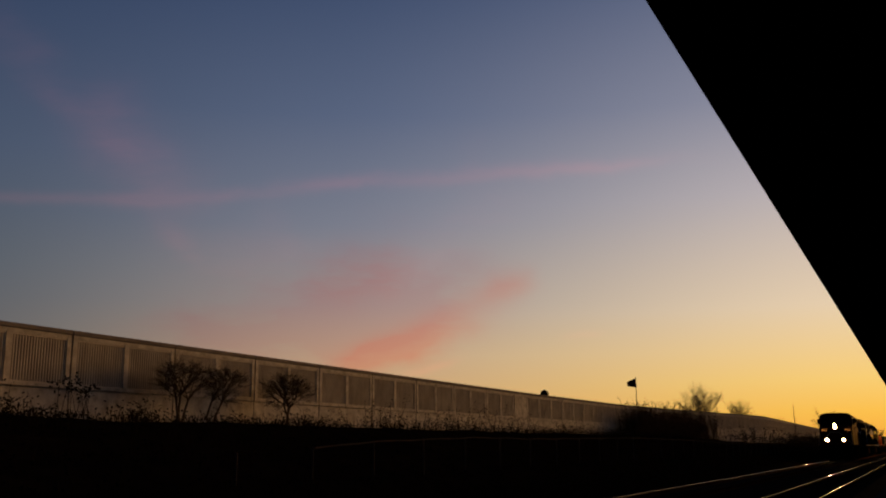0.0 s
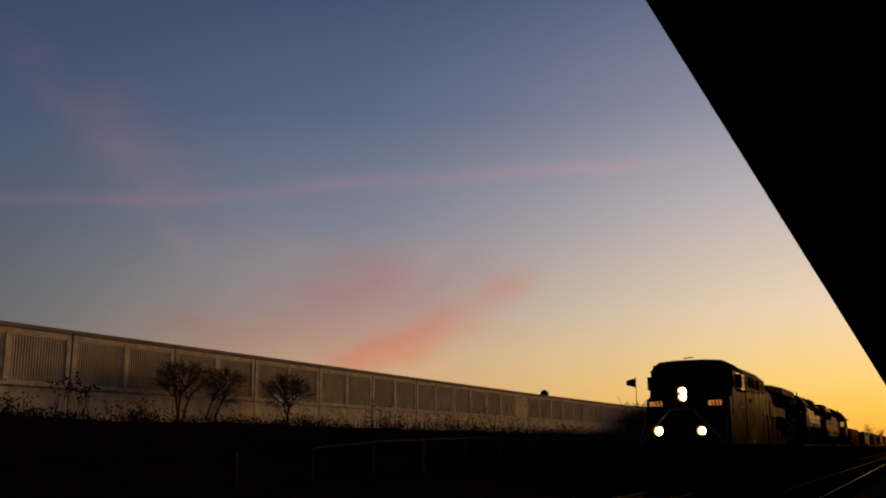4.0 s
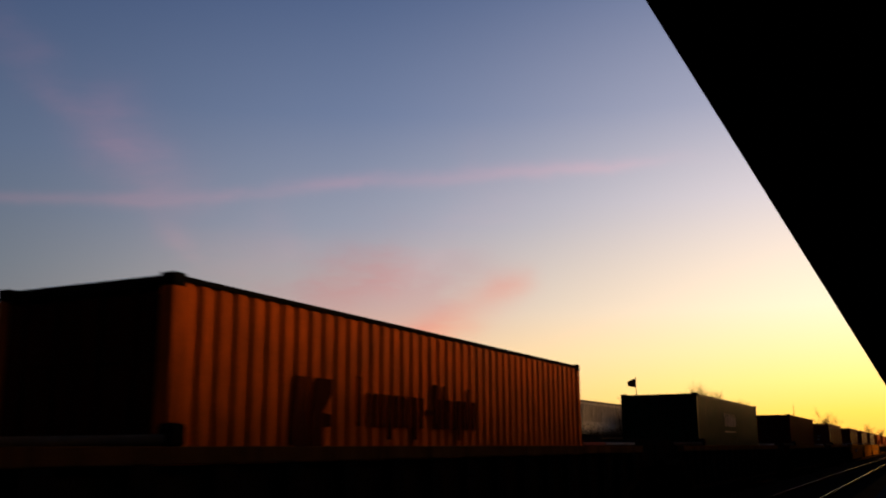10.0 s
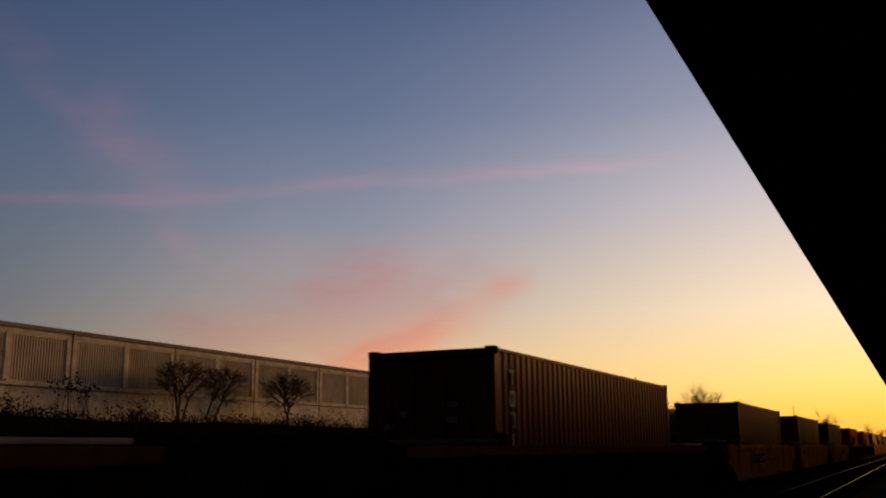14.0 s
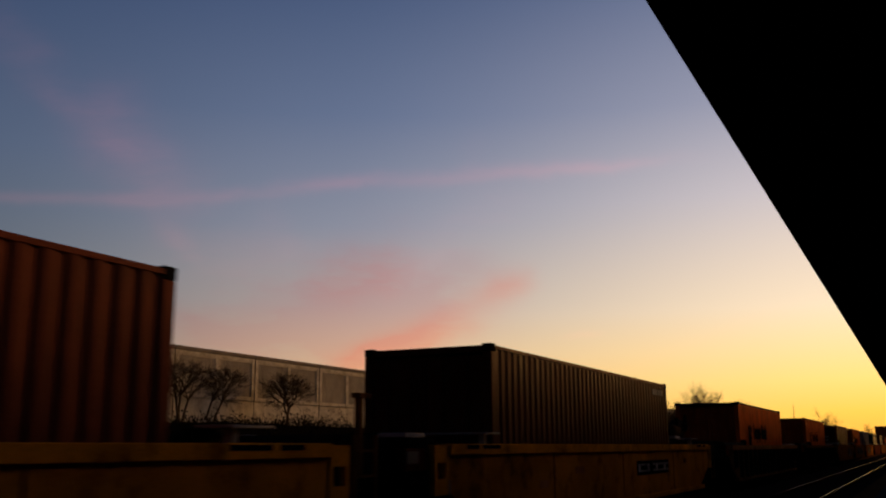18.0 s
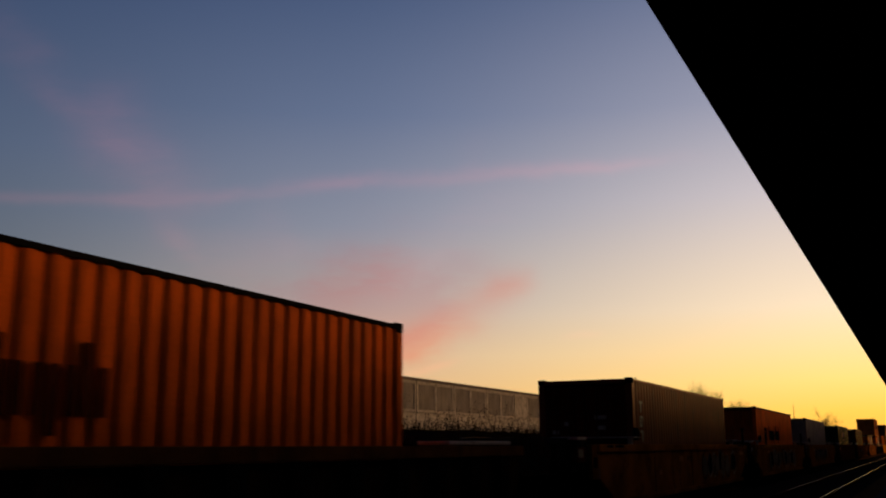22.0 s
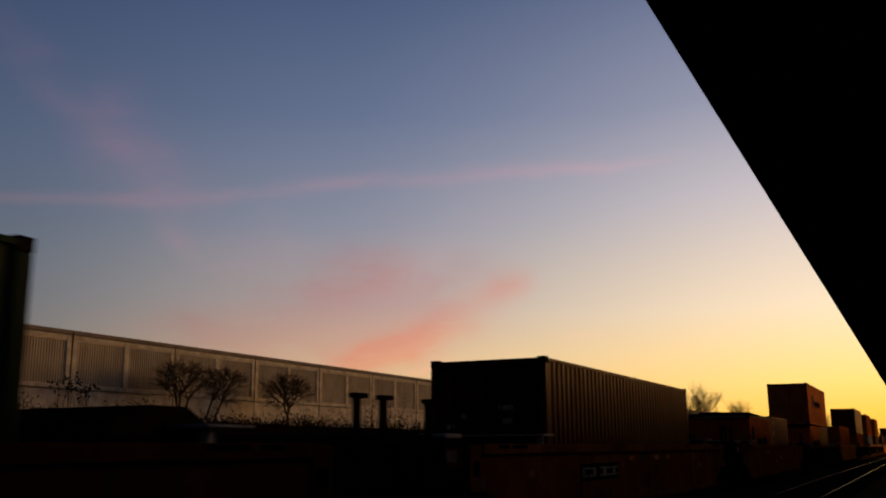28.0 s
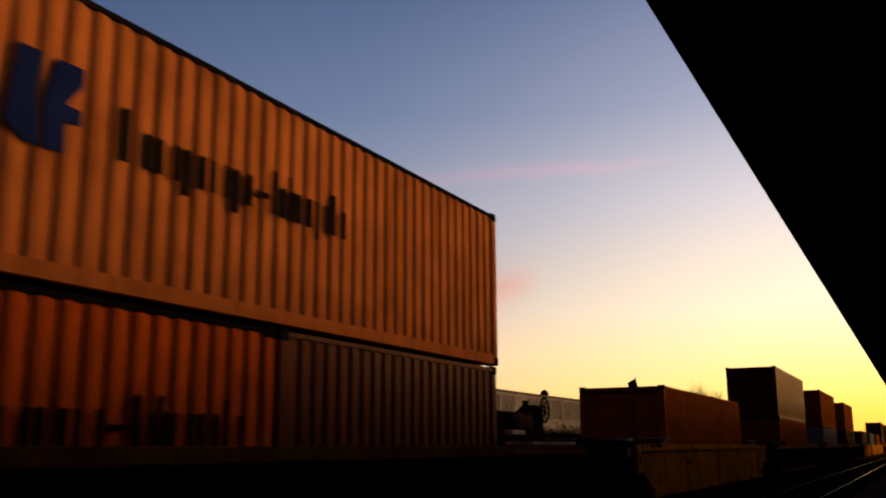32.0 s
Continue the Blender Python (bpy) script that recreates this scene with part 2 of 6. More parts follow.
RUST = (0.10, 0.035, 0.015)
GRIME = (0.02, 0.016, 0.012)
MAT = {}
for key, args in {
    "orange_steel": dict(base=(0.70, 0.130, 0.012), rough=0.55, spec=0.003, stain=(0.12, 0.03, 0.01), stain_amount=0.6, streak=True, vary=0.3, spread=0.12),
    "maroon_steel": dict(base=(0.070, 0.015, 0.008), rough=0.5, spec=0.001, stain=GRIME, stain_amount=0.5, streak=True, vary=0.3, spread=0.2),
    "umber_steel": dict(base=(0.082, 0.026, 0.012), rough=0.48, spec=0.008, stain=GRIME, stain_amount=0.5, streak=True, vary=0.3, spread=0.2),
    "brown_steel": dict(base=(0.160, 0.043, 0.022), rough=0.48, spec=0.010, stain=GRIME, stain_amount=0.5, streak=True, vary=0.3, spread=0.2),
    "rust_steel": dict(base=(0.165, 0.047, 0.023), rough=0.48, spec=0.016, stain=GRIME, stain_amount=0.5, streak=True, vary=0.35),
    "green_steel": dict(base=(0.013, 0.030, 0.017), rough=0.5, stain=GRIME, stain_amount=0.5, streak=True, vary=0.3, spec=0.016),
    "grey_steel": dict(base=(0.27, 0.255, 0.235), rough=0.5, stain=RUST, stain_amount=0.6, streak=True, vary=0.3),
    "tan_steel": dict(base=(0.40, 0.11, 0.017), rough=0.55, stain=RUST, stain_amount=0.5, streak=True, vary=0.25, spread=0.15),
    "dark_tarp": dict(base=(0.012, 0.012, 0.014), rough=0.6, vary=0.3),
    "blue_ink": dict(base=(0.015, 0.03, 0.14), rough=0.5, vary=0.3),
    "worn_ink": dict(base=(0.08, 0.020, 0.008), rough=0.55, vary=0.5, stain=(0.5, 0.09, 0.01), stain_amount=0.6, streak=1.2),
    "black_ink": dict(base=(0.02, 0.016, 0.014), rough=0.5, vary=0.3),
    "white_ink": dict(base=(0.40, 0.375, 0.34), rough=0.6, vary=0.45, stain=GRIME, stain_amount=0.8),
    "cream_ink": dict(base=(0.15, 0.10, 0.055), rough=0.5, vary=0.4, stain=(0.04, 0.013, 0.006), stain_amount=0.95, streak=2.0, spec=0.002),
    "well_yellow": dict(base=(0.66, 0.275, 0.014), rough=0.6, stain=(0.05, 0.02, 0.008), stain_amount=0.8, vary=0.55, scale=0.9),
    "well_brown": dict(base=(0.13, 0.058, 0.018), rough=0.7, stain=GRIME, stain_amount=0.7, vary=0.45, streak=True),
    "well_umber": dict(base=(0.26, 0.10, 0.014), rough=0.65, stain=(0.03, 0.014, 0.007), stain_amount=0.85, vary=0.55, scale=0.8),
    "well_amber": dict(base=(0.20, 0.072, 0.014), rough=0.65, stain=GRIME, stain_amount=0.8, vary=0.55, scale=0.9),
    "well_red": dict(base=(0.085, 0.024, 0.010), rough=0.65, stain=GRIME, stain_amount=0.8, vary=0.5, streak=True),
    "well_sheet": dict(base=(0.54, 0.21, 0.016), rough=0.65, stain=(0.035, 0.015, 0.007), stain_amount=0.85, vary=0.55, scale=0.8),
    "chord_pale": dict(base=(0.30, 0.20, 0.11), rough=0.6, stain=GRIME, stain_amount=0.6, vary=0.4),
    "placard_white": dict(base=(0.20, 0.185, 0.16), rough=0.6, stain=GRIME, stain_amount=0.7, vary=0.4),
    "reflector_amber": dict(base=(0.48, 0.17, 0.025), rough=0.35, stain=GRIME, stain_amount=0.6, vary=0.3, spec=0.01),
    "dark_orange": dict(base=(0.42, 0.085, 0.012), rough=0.6, stain=(0.06, 0.018, 0.008), stain_amount=0.7, streak=1.4, vary=0.35, spec=0.002),
    "faded_orange": dict(base=(0.60, 0.195, 0.047), rough=0.6, stain=(0.22, 0.06, 0.02), stain_amount=0.6, streak=1.2, vary=0.35, spread=0.1),
    "rib_sheet": dict(base=(0.20, 0.092, 0.032), rough=0.7, stain=GRIME, stain_amount=0.7, vary=0.5, streak=True),
    "chord_brown": dict(base=(0.40, 0.17, 0.052), rough=0.6, stain=GRIME, stain_amount=0.7, vary=0.4),
    "black_iron": dict(base=(0.012, 0.011, 0.010), rough=0.7, vary=0.4, stain=RUST, stain_amount=0.25),
    "black_paint": dict(base=(0.010, 0.010, 0.011), rough=0.5, vary=0.3),
    "grille": dict(base=(0.003, 0.003, 0.0035), rough=0.8, vary=0.3),
    "loco_sooty": dict(base=(0.040, 0.0125, 0.0058), rough=0.5, stain=(0.006, 0.004, 0.003), stain_amount=0.9, vary=0.7, scale=1.1, spec=0.001),
    "loco_red": dict(base=(0.054, 0.0120, 0.0044), rough=0.45, stain=(0.03, 0.009, 0.0035), stain_amount=0.85, streak=2.2, vary=0.6, spec=0.004, worn=0.2, bump=0.2),
    "cab_grey": dict(base=(0.12, 0.125, 0.15), rough=0.5, stain=(0.04, 0.032, 0.028), stain_amount=0.9, streak=2.6, vary=0.4, spec=0.004),
    "silver_grey": dict(base=(0.088, 0.118, 0.175), rough=0.40, stain=(0.034, 0.028, 0.032), stain_amount=0.95, streak=0.7, vary=0.7, scale=0.9, spec=0.08, worn=0.2, bump=0.08),
    "hood_grey": dict(base=(0.080, 0.100, 0.142), rough=0.45, stain=(0.03, 0.024, 0.02), stain_amount=0.9, streak=0.8, vary=0.55, scale=0.9, spec=0.010, worn=0.2, bump=0.08),
    "navy": dict(base=(0.008, 0.024, 0.082), rough=0.5, stain=(0.020, 0.022, 0.032), stain_amount=0.7, streak=2.2, vary=0.4),
    "loco_yellow": dict(base=(0.60, 0.37, 0.030), rough=0.45, stain=(0.07, 0.032, 0.012), stain_amount=0.95, streak=0.9, vary=0.45, scale=0.9, spec=0.006, worn=0.15, bump=0.1),
    "charcoal": dict(base=(0.011, 0.013, 0.014), rough=0.5, stain=(0.02, 0.015, 0.011), stain_amount=0.4, streak=True, vary=0.3),
    "sill_white": dict(base=(0.47, 0.41, 0.33), rough=0.55, stain=GRIME, stain_amount=0.8, vary=0.4),
    "rail_steel": dict(base=(0.048, 0.040, 0.031), rough=0.13, metal=1.0, vary=0.25, bump=0.02, worn=0.08),
    "rail_dull": dict(base=(0.05, 0.03, 0.02), rough=0.6, vary=0.3),
    "rail_rust": dict(base=(0.07, 0.035, 0.02), rough=0.8, vary=0.4),
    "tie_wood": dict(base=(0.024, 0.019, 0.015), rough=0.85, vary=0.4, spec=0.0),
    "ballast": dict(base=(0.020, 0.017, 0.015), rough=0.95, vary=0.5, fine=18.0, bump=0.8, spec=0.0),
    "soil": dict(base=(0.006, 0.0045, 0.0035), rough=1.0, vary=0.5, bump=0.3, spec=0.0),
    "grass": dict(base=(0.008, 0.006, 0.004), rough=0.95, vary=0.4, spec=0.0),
    "twig": dict(base=(0.058, 0.038, 0.024), rough=0.9, vary=0.3, spec=0.0),
    "leaf": dict(base=(0.034, 0.024, 0.014), rough=0.9, vary=0.4, spec=0.0),
    "concrete": dict(base=(0.345, 0.315, 0.272), rough=0.85, stain=(0.17, 0.15, 0.13), stain_amount=0.55, streak=True, vary=0.22, fine=20.0, spread=0.10),
    "concrete_cap": dict(base=(0.16, 0.14, 0.125), rough=0.9, stain=(0.08, 0.07, 0.06), stain_amount=0.6, vary=0.3, fine=20.0, spread=0.15),
    "concrete_pale": dict(base=(0.38, 0.35, 0.305), rough=0.85, stain=(0.13, 0.115, 0.09), stain_amount=0.75, vary=0.35, scale=3.0, fine=20.0, spread=0.08),
    "platform": dict(base=(0.10, 0.095, 0.09), rough=0.9, vary=0.3),
    "tactile": dict(base=(0.16, 0.085, 0.035), rough=0.85, vary=0.5, stain=GRIME, stain_amount=0.7, fine=12.0),
    "edge_brown": dict(base=(0.10, 0.058, 0.030), rough=0.85, vary=0.4, stain=GRIME, stain_amount=0.6),
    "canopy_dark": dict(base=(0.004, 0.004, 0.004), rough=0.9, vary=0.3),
    "brick_dark": dict(base=(0.05, 0.03, 0.024), rough=0.9, vary=0.3),
    "galvanised": dict(base=(0.44, 0.425, 0.405), rough=0.5, vary=0.4, stain=GRIME, stain_amount=0.6),
    "fence_steel": dict(base=(0.042, 0.038, 0.034), rough=0.7, vary=0.4, stain=RUST, stain_amount=0.5),
    "cloth_blue": dict(base=(0.06, 0.04, 0.06), rough=0.9, vary=0.4),
    "headlamp": dict(base=(0.9, 0.8, 0.6), rough=0.3, emit=(1.0, 0.62, 0.20), power=4000.0, vary=0.0, bump=0),
    # emission painted as the amber halo round a lit lamp
    "halo_glow": dict(base=(0.6, 0.4, 0.2), rough=0.4, emit=(1.0, 0.42, 0.06), power=0.9, vary=0.0, bump=0),
    "amber_digit": dict(base=(0.6, 0.2, 0.05), rough=0.5, emit=(1.0, 0.34, 0.07), power=0.9, vary=0.0, bump=0),
    "board_lit": dict(base=(0.7, 0.68, 0.66), rough=0.5, emit=(1.0, 0.93, 0.85), power=0.03, vary=0.2, bump=0),
    "soot_grey": dict(base=(0.034, 0.035, 0.040), rough=0.6, stain=GRIME, stain_amount=0.7, vary=0.5),
    "board_pale": dict(base=(0.75, 0.72, 0.76), rough=0.5, vary=0.2),
    "roof_black": dict(base=(0.006, 0.006, 0.007), rough=0.8, vary=0.4, spec=0.02),
    "tank_brown": dict(base=(0.028, 0.017, 0.010), rough=0.6, stain=GRIME, stain_amount=0.7, vary=0.4, streak=True),
    "faded_spray": dict(base=(0.15, 0.125, 0.085), rough=0.7, vary=0.6, stain=GRIME, stain_amount=0.9),
    "pale_spray": dict(base=(0.30, 0.255, 0.18), rough=0.7, vary=0.5, stain=GRIME, stain_amount=0.8),
    "blower_grey": dict(base=(0.028, 0.029, 0.034), rough=0.7, stain=GRIME, stain_amount=0.6, streak=True, vary=0.35),
    "stripe_grey": dict(base=(0.50, 0.49, 0.50), rough=0.5, stain=GRIME, stain_amount=0.5, vary=0.3),
    "frame_white": dict(base=(0.45, 0.43, 0.39), rough=0.45, stain=GRIME, stain_amount=0.4, vary=0.25, spec=0.3),
    "seat_pale": dict(base=(0.06, 0.055, 0.05), rough=0.8, vary=0.2),
}.items():
    MAT[key] = material(key, **args)


def glass_material():
    m = bpy.data.materials.new("cab_glass")
    m.use_nodes = True
    b = m.node_tree.nodes["Principled BSDF"]
    b.inputs["Base Color"].default_value = (0.30, 0.33, 0.28, 1)
    b.inputs["Roughness"].default_value = 0.06
    b.inputs["Transmission Weight"].default_value = 1.0
    b.inputs["IOR"].default_value = 1.06
    return m


def dark_glass_material():
    m = bpy.data.materials.new("dark_cab_glass")
    m.use_nodes = True
    b = m.node_tree.nodes["Principled BSDF"]
    # the unlit cab's darkness is put into the glass colour
    b.inputs["Base Color"].default_value = (0.03, 0.035, 0.035, 1)
    b.inputs["Roughness"].default_value = 0.08
    b.inputs["Transmission Weight"].default_value = 1.0
    b.inputs["IOR"].default_value = 1.2
    return m


MAT["glass"] = glass_material()
MAT["dark_cab_glass"] = dark_glass_material()


# ---------------------------------------------------------------- mesh helpers
def box(bm, x0, x1, y0, y1, z0, z1, bevel=0.0):
    r = bmesh.ops.create_cube(bm, size=1.0)
    vs = r["verts"]
    bmesh.ops.scale(bm, vec=(abs(x1 - x0), abs(y1 - y0), abs(z1 - z0)), verts=vs)
    bmesh.ops.translate(bm, vec=((x0 + x1) / 2, (y0 + y1) / 2, (z0 + z1) / 2), verts=vs)
    if bevel:
        es = {e for v in vs for e in v.link_edges}
        bmesh.ops.bevel(bm, geom=list(es), offset=bevel, segments=2, affect="EDGES", profile=0.5)


def prism(bm, pts, a0, a1, axis="y"):
    """A closed profile swept along an axis. axis y: points (x, z); axis x: points (y, z); axis z: points (x, y)."""
    def at(p, a):
        return {"y": (p[0], a, p[1]), "x": (a, p[0], p[1]), "z": (p[0], p[1], a)}[axis]
    va = [bm.verts.new(at(p, a0)) for p in pts]
    vb = [bm.verts.new(at(p, a1)) for p in pts]
    bm.faces.new(va), bm.faces.new(vb)
    for i in range(len(pts)):
        j = (i + 1) % len(pts)
        bm.faces.new((va[i], va[j], vb[j], vb[i]))


def tube(bm, pts, r, sides=6):
    """A round bar through the points."""
    rings = []
    pts = [Vector(p) for p in pts]
    rr = r if isinstance(r, (list, tuple)) else [r] * len(pts)
    for i, p in enumerate(pts):
        d = (pts[min(i + 1, len(pts) - 1)] - pts[max(i - 1, 0)]).normalized()
        s = d.orthogonal().normalized()
        t = d.cross(s)
        rings.append([bm.verts.new(p + (s * math.cos(k * 2 * math.pi / sides) + t * math.sin(k * 2 * math.pi / sides)) * rr[i]) for k in range(sides)])
    for a, b in zip(rings, rings[1:]):
        for k in range(sides):
            bm.faces.new((a[k], a[(k + 1) % sides], b[(k + 1) % sides], b[k]))
    bm.faces.new(rings[0]), bm.faces.new(rings[-1])


def disc(bm, c, r, depth, axis="z", sides=20, r2=None):
    q = {"z": Matrix(), "y": Matrix.Rotation(radians(90), 4, "X"), "x": Matrix.Rotation(radians(90), 4, "Y")}[axis]
    bmesh.ops.create_cone(bm, cap_ends=True, segments=sides, radius1=r, radius2=r if r2 is None else r2, depth=depth, matrix=Matrix.Translation(c) @ q)


def finish(bm, name, mat, smooth=False):
    bmesh.ops.recalc_face_normals(bm, faces=bm.faces)
    me = bpy.data.meshes.new(name)
    bm.to_mesh(me)
    bm.free()
    me.materials.append(MAT[mat])
    if smooth:
        for p in me.polygons:
            p.use_smooth = True
    return me


def thing(name, label, category, group="", kind="", at=None):
    e = new(name)
    e.empty_display_size = 0.2
    tagged(e, label, category, group, kind)
    if at is not None:
        e.matrix_world = at
    return e


def part(name, bm, mat, parent, label="", smooth=False):
    ob = new(name, finish(bm, name, mat, smooth))
    ob.parent = parent
    if label:
        tagged(ob, label)
    return ob


def share(name, mesh, parent, m=None, label=""):
    ob = new(name, mesh)
    ob.parent = parent
    if m is not None:
        ob.matrix_basis = m
    if label:
        tagged(ob, label)
    return ob


def boxes(name, mat, parent, *bs, bevel=0.0, label=""):
    bm = bmesh.new()
    for b in bs:
        box(bm, *b, bevel=bevel)
    return part(name, bm, mat, parent, label)


def lettering(name, text, size, mat, parent, m, label=""):
    cu = bpy.data.curves.new(name, "FONT")
    cu.body, cu.size, cu.extrude, cu.align_x = text, size, 0.004, "CENTER"
    cu.align_y = "CENTER"
    tmp = new(name + "_outline", cu)
    bpy.context.view_layer.update()
    me = bpy.data.meshes.new_from_object(tmp.evaluated_get(bpy.context.evaluated_depsgraph_get()))
    bpy.data.objects.remove(tmp)
    me.materials.clear()
    me.materials.append(MAT[mat])
    return share(name, me, parent, m, label)


SIDE_TURN = Matrix.Rotation(radians(90), 4, "Z") @ Matrix.Rotation(radians(90), 4, "X")     # writing on a side that faces +x
FRONT_TURN = Matrix.Rotation(radians(90), 4, "X")                                           # writing on an end that faces -y


# ---------------------------------------------------------------- ground, tracks, platform, canopy
def berm(x, y):
    """Height of the ground: flat by the tracks, rising to the foot of the sound wall."""
    steps = [(-3000, 1.5), (-60, 2.2), (-23, 2.35), (-20, 2.3), (-17, 1.85), (-15, 1.3), (-13, 0.72), (-11, 0.1), (-10, -0.3), (3000, -0.3)]
    z = steps[-1][1]
    for (a, za), (b, zb) in zip(steps, steps[1:]):
        if a <= x <= b:
            k = (x - a) / (b - a)
            k = k * k * (3 - 2 * k)
            z = za + (zb - za) * k
            break
    rough = max(0.0, min(1.0, (-10.5 - x) / 4))
    return z + rough * (0.16 * noise.noise((x * 0.5, y * 0.22, 0.0)) + 0.06 * noise.noise((x * 1.7, y * 1.1, 3.0)))


def build_ground():
    xs = [-3000, -600, -150, -60, -40, -30, -26] + [-24 + 0.5 * i for i in range(29)] + [-9.5, -8, -4, -1.9, 0, 10, 60, 400, 3000]
    ys = [-600, -200, -80, -40, -20] + [-10 + 1.0 * i for i in range(150)] + [145, 155, 170, 190, 220, 260, 320, 420, 600, 1000, 2000, 4000]
    vs = [(x, y, berm(x, y)) for y in ys for x in xs]
    nx = len(xs)
    fs = [(j * nx + i, j * nx + i + 1, (j + 1) * nx + i + 1, (j + 1) * nx + i) for j in range(len(ys) - 1) for i in range(nx - 1)]
    me = bpy.data.meshes.new("ground")
    me.from_pydata(vs, [], fs)
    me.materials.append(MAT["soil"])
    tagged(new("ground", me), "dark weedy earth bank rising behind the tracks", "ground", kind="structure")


build_ground()

XC = -7.462                    # middle of the train's track
TRACKS = (("railway_track_far", XC, 0.05), ("railway_track_near", -3.62, 0.0))


def build_tracks():
    bm = bmesh.new()
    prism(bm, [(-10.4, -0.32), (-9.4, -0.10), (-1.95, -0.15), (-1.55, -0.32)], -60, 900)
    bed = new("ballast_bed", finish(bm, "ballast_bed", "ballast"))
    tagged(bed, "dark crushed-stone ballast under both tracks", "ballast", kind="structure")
    for name, xc, zt in TRACKS:
        t = thing(name, "steel rails on dark wooden ties in ballast", "railway track", kind="structure")
        for sx in (-0.7525, 0.7525):
            bm = bmesh.new()
            x = xc + sx
            prism(bm, [(x - 0.07, zt - 0.17), (x + 0.07, zt - 0.17), (x + 0.07, zt - 0.155), (x + 0.012, zt - 0.135), (x + 0.012, zt - 0.05), (x - 0.012, zt - 0.05), (x - 0.012, zt - 0.135), (x - 0.07, zt - 0.155)], -60, 900)
            part("rail_web", bm, "rail_rust", t, "rusty rail foot and web")
            bm = bmesh.new()
            prism(bm, [(x - 0.036, zt - 0.05), (x + 0.036, zt - 0.05), (x + 0.036, zt - 0.008), (x + 0.026, zt - 0.004), (x - 0.026, zt - 0.004), (x - 0.036, zt - 0.008)], -60, 900)
            part("rail_crown", bm, "rail_dull", t, "dull brown rail head")
            bm = bmesh.new()
            prism(bm, [(x - 0.012, zt - 0.003), (x + 0.012, zt - 0.003), (x + 0.010, zt), (x - 0.010, zt)], -60, 900)
            part("running_band", bm, "rail_dull" if xc == XC and sx > 0 else "rail_steel", t, "narrow band worn by wheels")
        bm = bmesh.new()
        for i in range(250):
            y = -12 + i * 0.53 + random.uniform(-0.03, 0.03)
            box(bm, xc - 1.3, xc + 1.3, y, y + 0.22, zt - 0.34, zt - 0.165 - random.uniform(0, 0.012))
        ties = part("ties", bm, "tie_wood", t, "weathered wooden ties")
        tagged(ties, kind="stuff")


build_tracks()


def build_platform():
    p = thing("platform", "low dark station platform with a worn warning strip", "platform", kind="structure")
    boxes("slab", "platform", p, (-1.66, 9.0, -30, 160, -0.35, 0.192))
    boxes("edge_stone", "edge_brown", p, (-1.735, -1.662, -30, 160, -0.35, 0.2), bevel=0.008)
    boxes("warning_strip", "tactile", p, (-1.655, -1.23, -30, 160, 0.188, 0.2))
    c = thing("canopy", "black underside of the station canopy roof", "canopy", kind="structure")
    bm = bmesh.new()
    # far length is out of view, added to shade the train's lower sides
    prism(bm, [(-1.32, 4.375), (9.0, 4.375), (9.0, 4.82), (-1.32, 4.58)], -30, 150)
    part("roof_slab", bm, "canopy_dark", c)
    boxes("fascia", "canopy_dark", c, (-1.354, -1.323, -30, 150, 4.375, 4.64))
    # unseen walls and roof, added and sized to keep glow off the near train
    w = thing("wall_unseen", "unseen plain dark wall added to shade the train", "wall", kind="structure")
    boxes("wall_body", "brick_dark", w, (6.0, 6.4, -30, 45.3, 0.2, 6.0))
    boxes("wall_body", "brick_dark", w, (6.1, 6.4, 45.32, 150, 0.2, 4.37))
    w2 = thing("wall_unseen_end", "unseen plain dark end walls added beside the platform", "wall", kind="structure")
    boxes("wall_body", "brick_dark", w2, (-1.0, 5.98, -30, -29.7, 0.2, 4.37))
    boxes("wall_body", "brick_dark", w2, (6.42, 14.0, 45.0, 45.3, 0.2, 6.0))
    r = thing("roof_unseen", "unseen plain dark roof over the added wall", "roof", kind="structure")
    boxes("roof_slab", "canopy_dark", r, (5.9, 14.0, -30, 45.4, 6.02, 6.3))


build_platform()

# ---------------------------------------------------------------- sound wall
WALL_LINE = [(-21.9, -30), (-22.6, 20.6), (-22.95, 45), (-23.1, 61), (-22.7, 80), (-21.1, 94.5), (-18.4, 110), (-16.9, 120.5), (-17.7, 155), (-18.9, 202), (-19.6, 262)]
BAY = 4.53


def wall_point(s):
    """A point s metres along the wall from the post at y = 20.6 (negative towards the viewer)."""
    pts = [Vector((x, y, 0)) for x, y in WALL_LINE]
    s += (pts[1] - pts[0]).length
    for a, b in zip(pts, pts[1:]):
        if s <= (b - a).length or b is pts[-1]:
            return a + (b - a).normalized() * s
        s -= (b - a).length


def panel_mesh(w, h, ribs):
    bm = bmesh.new()
    fr = 0.045
    for b in ((-0.07, 0.012, 0, fr, 0, h), (-0.07, 0.012, w - fr, w, 0, h), (-0.07, 0.012, fr, w - fr, 0, fr), (-0.07, 0.012, fr, w - fr, h - fr, h)):
        box(bm, *b)
    pts = [(-0.09, fr)]
    pitch = (w - 2 * fr) / ribs
    for i in range(ribs):
        a = fr + i * pitch
        pts += [(-0.042, a), (-0.042, a + pitch * 0.26), (-0.002, a + pitch * 0.40), (-0.002, a + pitch * 0.88)]
    pts += [(-0.042, w - fr), (-0.09, w - fr)]
    prism(bm, pts, fr, h - fr, axis="z")
    return finish(bm, "panel", "concrete")


